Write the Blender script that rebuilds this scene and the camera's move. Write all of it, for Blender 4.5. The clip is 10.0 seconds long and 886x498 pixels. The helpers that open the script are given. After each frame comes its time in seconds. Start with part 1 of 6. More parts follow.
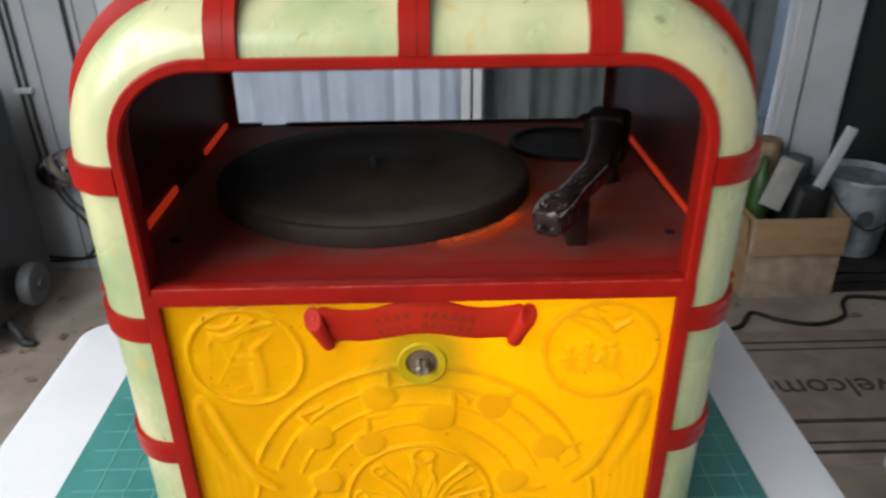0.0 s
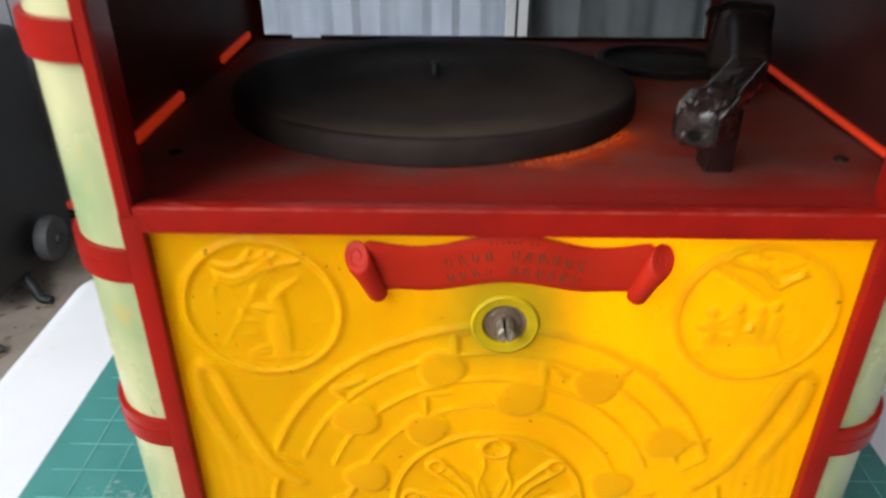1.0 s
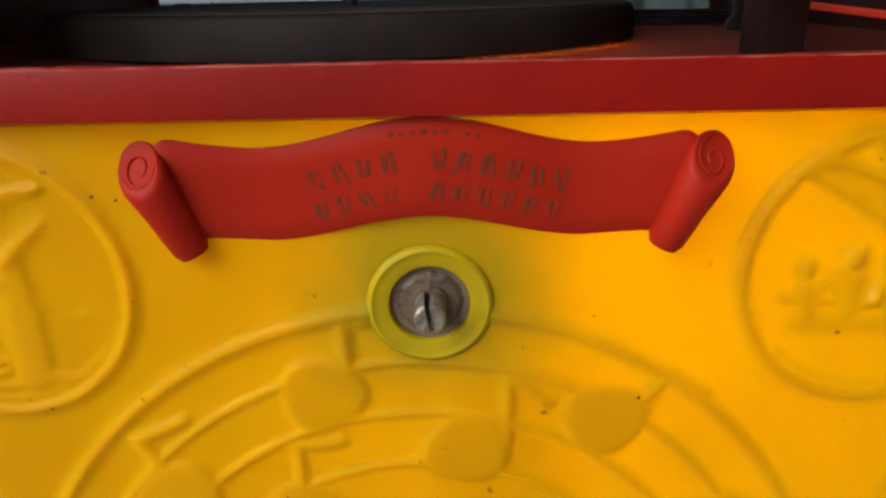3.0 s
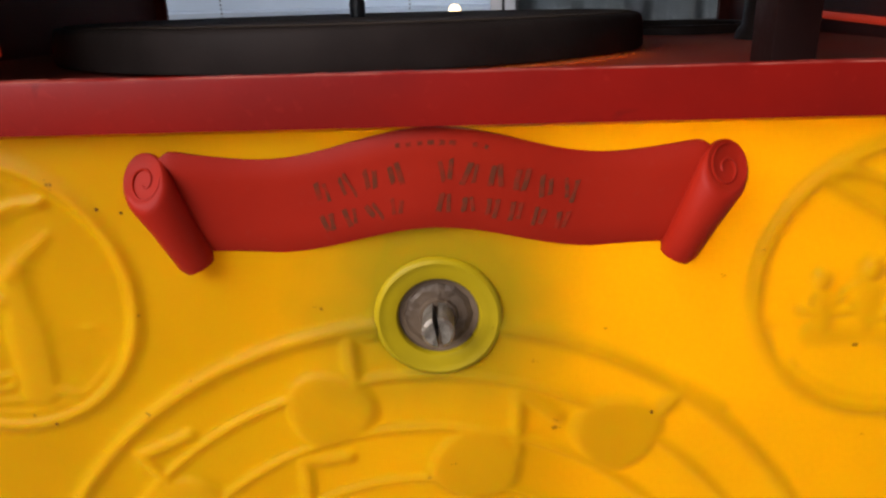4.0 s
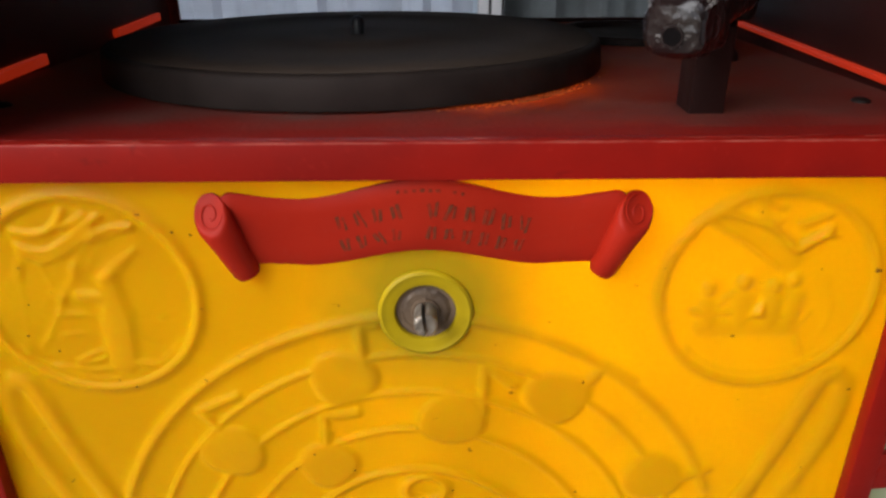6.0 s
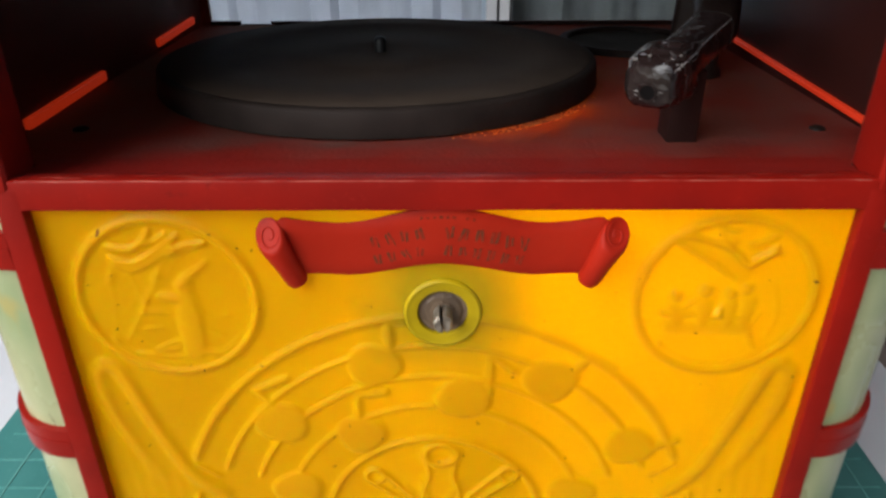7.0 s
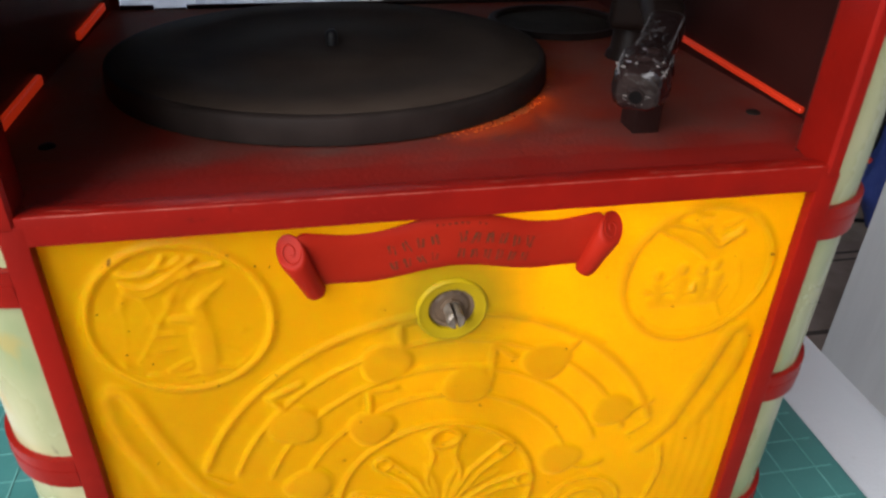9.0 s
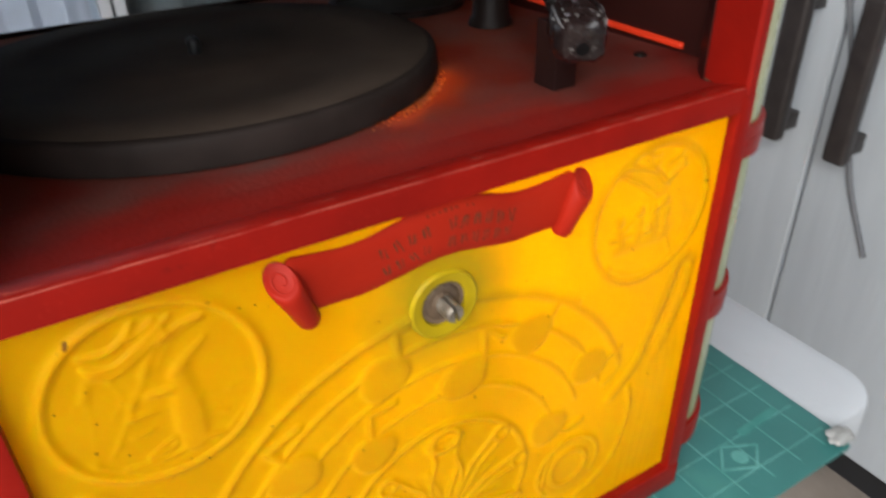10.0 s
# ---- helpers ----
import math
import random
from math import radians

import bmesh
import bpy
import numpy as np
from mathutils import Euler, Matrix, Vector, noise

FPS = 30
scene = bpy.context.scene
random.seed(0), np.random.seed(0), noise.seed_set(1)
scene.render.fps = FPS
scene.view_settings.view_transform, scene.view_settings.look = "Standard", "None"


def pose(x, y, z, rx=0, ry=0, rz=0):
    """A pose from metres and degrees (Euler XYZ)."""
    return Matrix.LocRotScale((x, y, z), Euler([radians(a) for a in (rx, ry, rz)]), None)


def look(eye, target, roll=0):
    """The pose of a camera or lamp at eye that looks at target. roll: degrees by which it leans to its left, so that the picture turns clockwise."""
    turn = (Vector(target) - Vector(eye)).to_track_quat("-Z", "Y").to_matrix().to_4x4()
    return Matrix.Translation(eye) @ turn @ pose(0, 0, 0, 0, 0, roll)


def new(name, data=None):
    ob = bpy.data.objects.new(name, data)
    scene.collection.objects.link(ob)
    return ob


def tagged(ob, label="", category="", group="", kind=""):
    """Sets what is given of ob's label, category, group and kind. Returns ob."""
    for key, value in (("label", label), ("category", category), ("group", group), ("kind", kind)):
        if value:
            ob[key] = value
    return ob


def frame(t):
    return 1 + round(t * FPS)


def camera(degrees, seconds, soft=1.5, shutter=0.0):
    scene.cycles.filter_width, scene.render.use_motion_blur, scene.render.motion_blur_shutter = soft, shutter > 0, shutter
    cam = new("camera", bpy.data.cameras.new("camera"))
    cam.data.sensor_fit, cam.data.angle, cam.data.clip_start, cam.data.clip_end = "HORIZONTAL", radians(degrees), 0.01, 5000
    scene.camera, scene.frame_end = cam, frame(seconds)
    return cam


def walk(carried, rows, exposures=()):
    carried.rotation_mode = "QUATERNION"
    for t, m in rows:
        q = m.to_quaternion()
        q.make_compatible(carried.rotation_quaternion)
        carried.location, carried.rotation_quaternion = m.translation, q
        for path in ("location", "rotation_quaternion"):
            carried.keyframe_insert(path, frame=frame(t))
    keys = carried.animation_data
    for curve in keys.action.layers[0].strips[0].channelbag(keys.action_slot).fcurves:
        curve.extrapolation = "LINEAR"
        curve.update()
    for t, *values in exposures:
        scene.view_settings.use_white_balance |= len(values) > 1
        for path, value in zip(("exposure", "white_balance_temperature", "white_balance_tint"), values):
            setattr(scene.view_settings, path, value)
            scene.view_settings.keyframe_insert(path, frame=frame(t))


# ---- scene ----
cam = camera(62.3, 10.0, soft=2.4, shutter=0.6)
PATH = [
    (0, (0.005, -0.376, 1.22), (0.046, 1.399, 0.301), -0.5),
    (0.5, (0.003, -0.333, 1.188), (-0.052, 1.418, 0.224), -0.4),
    (1, (-0.024, -0.274, 1.138), (-0.051, 1.469, 0.157), 0.2),
    (1.5, (-0.019, -0.235, 1.071), (-0.032, 1.612, 0.302), 0.7),
    (2, (-0.018, -0.198, 1.037), (-0.052, 1.639, 0.247), 0.0),
    (2.5, (-0.004, -0.175, 1.036), (0.02, 1.687, 0.307), -0.6),
    (2.7, (0.002, -0.169, 1.03), (0.005, 1.687, 0.286), -1.1),
    (3.8, (0.005, -0.163, 1.022), (-0.007, 1.71, 0.32), -1.2),
    (4, (0.004, -0.163, 1.024), (-0.024, 1.709, 0.32), -1.6),
    (4.5, (0.005, -0.164, 1.025), (-0.011, 1.712, 0.331), -1.2),
    (5, (0.003, -0.17, 1.03), (-0.019, 1.709, 0.345), -1.8),
    (5.5, (0.005, -0.194, 1.041), (-0.005, 1.667, 0.308), -0.5),
    (5.7, (0.005, -0.202, 1.050), (0.021, 1.639, 0.268), -0.2),
    (6.8, (0.001, -0.236, 1.104), (-0.005, 1.53, 0.164), -0.4),
    (7, (0.001, -0.248, 1.107), (-0.005, 1.514, 0.162), -0.2),
    (7.5, (0.001, -0.295, 1.127), (0.02, 1.423, 0.103), 0.3),
    (8, (-0.018, -0.317, 1.137), (0.027, 1.492, 0.284), -0.1),
    (8.5, (-0.064, -0.257, 1.132), (0.291, 1.471, 0.189), 1.1),
    (9, (-0.055, -0.247, 1.131), (0.285, 1.421, 0.081), 1.6),
    (9.5, (-0.113, -0.201, 1.126), (0.572, 1.385, 0.118), -0.8),
    (10, (-0.121, -0.204, 1.118), (0.747, 1.256, 0.062), -1.3),
]
walk(cam, [(t, look(eye, target, roll)) for t, eye, target, roll in PATH],
     exposures=((0, 0.72, 6500, 8), (0.5, 0.76, 6500, 8), (1, 0.76, 6500, 8), (1.5, 0.73, 6500, 8), (2, 0.26, 6500, 22), (2.5, 0.19, 6500, 6), (4, 0.30, 6500, 15), (4.5, 0.32, 6500, 12), (5.5, 0.36, 6500, 12), (7, 0.49, 6500, 9),
                (7.5, 0.54, 6500, 7), (8.5, 0.62, 6500, 14), (9, 0.58, 6500, 13), (9.5, 0.56, 6500, 29), (10, 0.62, 6500, 9)))

# ---- light: overcast day by the open garage front, plus an added lamp ----
world = bpy.data.worlds.new("overcast")
scene.world = world
world.use_nodes = True
wn = world.node_tree.nodes
sky = wn.new("ShaderNodeTexSky")
sky.sky_type = "NISHITA"
sky.sun_disc = False
sky.sun_elevation, sky.sun_rotation = radians(42), radians(223)
wn["Background"].inputs["Strength"].default_value = 0.085
world.node_tree.links.new(sky.outputs[0], wn["Background"].inputs[0])
sun = new("sun", bpy.data.lights.new("sun", "SUN"))
sun.data.energy, sun.data.angle, sun.data.color = 0.8, radians(14), (1.0, 0.96, 0.9)
sun.matrix_world = look((-2.6, -2.8, 3.2), (0, 0, 0))
# unseen area lamp hung inside the room, standing in for daylight from the left
opening = new("added_daylight_lamp", bpy.data.lights.new("added_daylight_lamp", "AREA"))
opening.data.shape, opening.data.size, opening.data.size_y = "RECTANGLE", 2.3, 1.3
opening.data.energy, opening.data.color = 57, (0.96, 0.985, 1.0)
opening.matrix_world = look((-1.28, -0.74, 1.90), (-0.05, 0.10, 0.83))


# ---- materials ----
def mk(name, c1, c2, scale=18.0, rough=0.45, rough_var=0.12, bump=0.08, bscale=220.0, metal=0.0,
       spec=0.5, coat=0.0, transl=0.0, tcol=None, stretch=(1, 1, 1), low=0.35, high=0.65, bdist=0.002, speck=0.0, speck_col=None, scuff=0.0, scuff_col=(0.05, 0.03, 0.02)):
    """A plastic, wood, paper or metal surface: two colours mixed by broad and fine noise, fine relief, uneven gloss."""
    m = bpy.data.materials.new(name)
    m.use_nodes = True
    nt = m.node_tree
    n, link = nt.nodes, nt.links.new
    bs = n["Principled BSDF"]
    tc = n.new("ShaderNodeTexCoord")
    mp = n.new("ShaderNodeMapping")
    mp.inputs["Scale"].default_value = stretch
    link(tc.outputs["Object"], mp.inputs[0])
    broad = n.new("ShaderNodeTexNoise")
    broad.inputs["Scale"].default_value, broad.inputs["Detail"].default_value = scale, 6
    fine = n.new("ShaderNodeTexNoise")
    fine.inputs["Scale"].default_value, fine.inputs["Detail"].default_value = bscale, 4
    link(mp.outputs[0], broad.inputs["Vector"])
    link(mp.outputs[0], fine.inputs["Vector"])
    ramp = n.new("ShaderNodeMapRange")
    ramp.inputs["From Min"].default_value, ramp.inputs["From Max"].default_value = low, high
    link(broad.outputs["Fac"], ramp.inputs["Value"])
    mix = n.new("ShaderNodeMix")
    mix.data_type = "RGBA"
    mix.inputs["A"].default_value, mix.inputs["B"].default_value = (*c1, 1), (*c2, 1)
    link(ramp.outputs[0], mix.inputs["Factor"])
    col = mix.outputs["Result"]
    if speck > 0:
        sr = n.new("ShaderNodeMapRange")
        sr.inputs["From Min"].default_value, sr.inputs["From Max"].default_value = 0.62, 0.72
        sr.inputs["To Max"].default_value = speck
        link(fine.outputs["Fac"], sr.inputs["Value"])
        m2 = n.new("ShaderNodeMix")
        m2.data_type = "RGBA"
        m2.inputs["B"].default_value = (*(speck_col or c2), 1)
        link(sr.outputs[0], m2.inputs["Factor"])
        link(col, m2.inputs["A"])
        col = m2.outputs["Result"]
    if scuff > 0:
        sn = n.new("ShaderNodeTexNoise")
        sn.inputs["Scale"].default_value, sn.inputs["Detail"].default_value, sn.inputs["Distortion"].default_value = 80, 4, 0.6
        link(mp.outputs[0], sn.inputs["Vector"])
        sm = n.new("ShaderNodeMapRange")
        sm.inputs["From Min"].default_value, sm.inputs["From Max"].default_value = 0.68, 0.73
        sm.inputs["To Max"].default_value = scuff
        link(sn.outputs["Fac"], sm.inputs["Value"])
        m4 = n.new("ShaderNodeMix")
        m4.data_type = "RGBA"
        m4.inputs["B"].default_value = (*scuff_col, 1)
        link(sm.outputs[0], m4.inputs["Factor"])
        link(col, m4.inputs["A"])
        col = m4.outputs["Result"]
    link(col, bs.inputs["Base Color"])
    rr = n.new("ShaderNodeMapRange")
    rr.inputs["To Min"].default_value, rr.inputs["To Max"].default_value = max(0.03, rough - rough_var), min(1, rough + rough_var)
    link(broad.outputs["Fac"], rr.inputs["Value"])
    link(rr.outputs[0], bs.inputs["Roughness"])
    bs.inputs["Metallic"].default_value = metal
    bs.inputs["Specular IOR Level"].default_value = spec
    bs.inputs["Coat Weight"].default_value = coat
    bs.inputs["Coat Roughness"].default_value = 0.12
    if bump > 0:
        bp = n.new("ShaderNodeBump")
        bp.inputs["Strength"].default_value, bp.inputs["Distance"].default_value = bump, bdist
        link(fine.outputs["Fac"], bp.inputs["Height"])
        link(bp.outputs[0], bs.inputs["Normal"])
    if transl > 0:
        tr = n.new("ShaderNodeBsdfTranslucent")
        tr.inputs[0].default_value = (*(tcol or c1), 1)
        ms = n.new("ShaderNodeMixShader")
        ms.inputs[0].default_value = transl
        link(bs.outputs[0], ms.inputs[1])
        link(tr.outputs[0], ms.inputs[2])
        link(ms.outputs[0], n["Material Output"].inputs[0])
    return m


RED = mk("red_plastic", (0.25, 0.0075, 0.004), (0.195, 0.006, 0.0035), 30, 0.36, 0.1, 0.05, 400, spec=0.13, speck=0.12, speck_col=(0.40, 0.03, 0.02), scuff=0.35, scuff_col=(0.10, 0.006, 0.004))
RED_SHELL = mk("red_shell_plastic", (0.30, 0.012, 0.010), (0.22, 0.008, 0.008), 14, 0.42, 0.12, 0.05, 300, spec=0.25, transl=0.3, tcol=(0.85, 0.05, 0.01))
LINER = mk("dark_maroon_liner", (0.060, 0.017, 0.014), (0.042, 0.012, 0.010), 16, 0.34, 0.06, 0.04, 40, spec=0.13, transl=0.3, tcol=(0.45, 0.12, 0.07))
WELL = mk("dark_olive_disc", (0.026, 0.020, 0.013), (0.018, 0.013, 0.009), 30, 0.6, 0.1, 0.1, 300, spec=0.1)
AMBER_DUST = mk("backlit_dust", (0.30, 0.15, 0.07), (0.16, 0.06, 0.03), 300, 0.9, 0.05, 0.2, 500, spec=0.05, transl=0.6, tcol=(1.0, 0.5, 0.12))
BANNER_RED = mk("worn_banner_red", (0.41, 0.021, 0.008), (0.34, 0.015, 0.006), 26, 0.42, 0.1, 0.05, 400, spec=0.10, transl=0.13, tcol=(0.95, 0.06, 0.01), speck=0.15, speck_col=(0.40, 0.05, 0.03))
CREAM = mk("marbled_cream_plastic", (0.415, 0.400, 0.225), (0.22, 0.285, 0.140), 20, 0.27, 0.1, 0.04, 60, spec=0.5, stretch=(1, 1, 0.6), low=0.40, high=0.70, speck=0.55, speck_col=(0.42, 0.30, 0.08), scuff=0.45)
BLACK_PLATTER = mk("black_platter_mat", (0.047, 0.033, 0.025), (0.060, 0.043, 0.033), 40, 0.7, 0.08, 0.10, 700, spec=0.04)
# pale red shared by the lip's painted highlight and its scratches
HIGHLIGHT_SCRATCH_RED = mk("highlight_and_scratch_red", (0.46, 0.12, 0.085), (0.28, 0.016, 0.010), 120, 0.5, 0.1, 0.05, 400, spec=0.2)
TAPE_RIM = mk("crazed_clear_tape", (0.07, 0.06, 0.06), (0.02, 0.016, 0.016), 260, 0.16, 0.1, 0.6, 300, spec=0.6)
MAT_FAINT = mk("faint_mat_print", (0.055, 0.235, 0.205), (0.035, 0.19, 0.165), 60, 0.55, 0.1, 0.0)
RECESS = mk("grimy_brown_recess", (0.20, 0.135, 0.085), (0.13, 0.085, 0.055), 60, 0.6, 0.1, 0.1, 300, spec=0.2)
DULL_NUT = mk("dull_brown_nut", (0.150, 0.098, 0.060), (0.090, 0.058, 0.038), 120, 0.5, 0.1, 0.4, 400, metal=0.2)
SCUFF = mk("brown_scuff", (0.16, 0.060, 0.008), (0.22, 0.095, 0.008), 200, 0.6, 0.1, 0.0, 300, spec=0.05)
HOLE = mk("hole_darkness", (0.004, 0.003, 0.003), (0.006, 0.005, 0.005), 60, 0.9, 0.05, 0.0, 300, spec=0.02)
FLAKE = mk("grey_flake_and_highlight", (0.24, 0.215, 0.20), (0.08, 0.07, 0.065), 500, 0.4, 0.1, 0.3, 300)
REST = mk("dark_maroon_plastic", (0.026, 0.009, 0.007), (0.018, 0.007, 0.006), 30, 0.5, 0.1, 0.1, 300, spec=0.12)
TAPE_EDGE = mk("pale_tape_edge", (0.22, 0.20, 0.20), (0.10, 0.09, 0.09), 200, 0.25, 0.1, 0.3, 300)
RIM_BLACK = mk("black_rim_plastic", (0.020, 0.0145, 0.0125), (0.029, 0.021, 0.018), 40, 0.6, 0.1, 0.1, 300, spec=0.08)
# the pale scuff flecks here are painted glints off the clear tape
BAKELITE = mk("mottled_brown_bakelite", (0.010, 0.006, 0.006), (0.019, 0.011, 0.010), 30, 0.25, 0.12, 0.8, 60, spec=0.35, coat=0.05, stretch=(2.4, 2.4, 2.4), scuff=0.8, scuff_col=(0.36, 0.33, 0.36))
DARK = mk("dark_brown_plastic", (0.010, 0.006, 0.005), (0.016, 0.009, 0.007), 40, 0.5, 0.1, 0.1, 300, spec=0.12)
STEEL = mk("worn_steel", (0.34, 0.295, 0.24), (0.17, 0.14, 0.11), 260, 0.38, 0.1, 0.5, 500, metal=0.5)
CHROME = mk("dark_chrome", (0.42, 0.43, 0.46), (0.34, 0.35, 0.38), 30, 0.08, 0.04, 0.03, 200, metal=1.0)
INK = mk("worn_dark_print", (0.135, 0.030, 0.014), (0.30, 0.020, 0.009), 330, 0.8, 0.1, 0.05, 400, low=0.40, high=0.66, spec=0.05)
BEZEL = mk("aged_yellow_plastic", (0.42, 0.285, 0.003), (0.35, 0.240, 0.004), 60, 0.45, 0.1, 0.06, 300, spec=0.18)
TABLE = mk("white_blow_moulded_plastic", (0.56, 0.575, 0.60), (0.51, 0.525, 0.55), 9, 0.5, 0.08, 0.12, 420, scuff=0.25, scuff_col=(0.40, 0.39, 0.37))
MAT_GREEN = mk("green_cutting_mat", (0.024, 0.135, 0.124), (0.040, 0.180, 0.166), 12, 0.5, 0.1, 0.10, 500, speck=0.15, speck_col=(0.18, 0.36, 0.34))
MAT_LINE = mk("pale_mat_print", (0.13, 0.35, 0.315), (0.07, 0.255, 0.225), 60, 0.55, 0.1, 0.0)
CONCRETE = mk("dusty_concrete", (0.40, 0.33, 0.275), (0.25, 0.205, 0.17), 6, 0.85, 0.08, 0.35, 90, speck=0.5, speck_col=(0.46, 0.40, 0.33))
GREY_WALL = mk("grey_painted_boards", (0.34, 0.35, 0.37), (0.28, 0.29, 0.31), 4, 0.55, 0.1, 0.10, 120)
WHITE_WALL = mk("old_white_plaster", (0.52, 0.52, 0.52), (0.42, 0.42, 0.42), 4, 0.8, 0.1, 0.2, 80)
DARK_WALL = mk("near_black_wall", (0.017, 0.018, 0.019), (0.026, 0.027, 0.028), 5, 0.7, 0.1, 0.15, 120, spec=0.2)
UPVC = mk("white_upvc", (0.50, 0.51, 0.54), (0.44, 0.45, 0.48), 6, 0.35, 0.08, 0.02, 300, spec=0.3)
RUBBER = mk("black_gasket", (0.015, 0.015, 0.016), (0.025, 0.025, 0.026), 30, 0.6, 0.1, 0.05)
NET = mk("white_net_curtain", (0.44, 0.46, 0.51), (0.38, 0.405, 0.455), 12, 0.8, 0.1, 0.15, 600, transl=0.45, tcol=(0.5, 0.53, 0.6))
GREY_CURTAIN = mk("charcoal_curtain", (0.040, 0.043, 0.044), (0.058, 0.063, 0.064), 10, 0.85, 0.08, 0.2, 500)
CARD = mk("brown_cardboard", (0.38, 0.24, 0.13), (0.31, 0.19, 0.10), 9, 0.8, 0.08, 0.15, 260, stretch=(1, 1, 4))
CARD_WORN = mk("scuffed_cardboard", (0.42, 0.33, 0.24), (0.30, 0.225, 0.16), 22, 0.85, 0.08, 0.2, 160, speck=0.4, speck_col=(0.5, 0.44, 0.37))
BLACK = mk("black_plastic", (0.012, 0.012, 0.013), (0.022, 0.022, 0.024), 14, 0.5, 0.15, 0.1, 200)
GREY_RUBBER = mk("grey_rubber", (0.075, 0.075, 0.08), (0.055, 0.055, 0.058), 20, 0.6, 0.1, 0.1, 200)
CABLE = mk("grey_cable", (0.20, 0.20, 0.21), (0.15, 0.15, 0.16), 20, 0.5, 0.1, 0.02)
BLACK_CABLE = mk("black_cable", (0.014, 0.014, 0.015), (0.02, 0.02, 0.02), 20, 0.45, 0.1, 0.02)
APPLIANCE = mk("white_textured_cabinet", (0.55, 0.575, 0.60), (0.515, 0.54, 0.565), 40, 0.42, 0.08, 0.3, 130, stretch=(1, 1, 0.12), bdist=0.0025)
HANDLE = mk("dark_brown_handle", (0.024, 0.018, 0.017), (0.036, 0.028, 0.026), 40, 0.4, 0.1, 0.12, 300)
COIR = mk("brown_doormat_fibre", (0.33, 0.255, 0.225), (0.25, 0.19, 0.165), 14, 0.95, 0.04, 0.5, 420, speck=0.4, speck_col=(0.40, 0.32, 0.28))
COIR_DARK = mk("dark_doormat_print", (0.055, 0.045, 0.042), (0.10, 0.08, 0.07), 40, 0.95, 0.04, 0.4, 420)
BUCKET = mk("grey_white_paint_tub", (0.30, 0.335, 0.37), (0.15, 0.17, 0.19), 14, 0.45, 0.1, 0.05, 200, low=0.42, high=0.58)
GREEN_BOTTLE = mk("green_plastic_bottle", (0.020, 0.055, 0.010), (0.03, 0.08, 0.016), 20, 0.4, 0.1, 0.05)
PAPER = mk("white_card_packaging", (0.38, 0.375, 0.36), (0.29, 0.285, 0.275), 20, 0.7, 0.1, 0.05)
BLUE = mk("blue_woven_bag", (0.02, 0.045, 0.24), (0.05, 0.09, 0.36), 16, 0.5, 0.1, 0.3, 160, speck=0.3, speck_col=(0.4, 0.45, 0.6))
LEAF = mk("dry_brown_leaves", (0.17, 0.115, 0.07), (0.26, 0.19, 0.125), 40, 0.8, 0.1, 0.2, 200)
STAINMAT = mk("dried_white_glue", (0.17, 0.29, 0.275), (0.09, 0.22, 0.205), 120, 0.75, 0.1, 0.4, 300)
PALE_ROOM = mk("pale_room_paint", (0.60, 0.66, 0.72), (0.52, 0.58, 0.64), 3, 0.8, 0.1, 0.05)


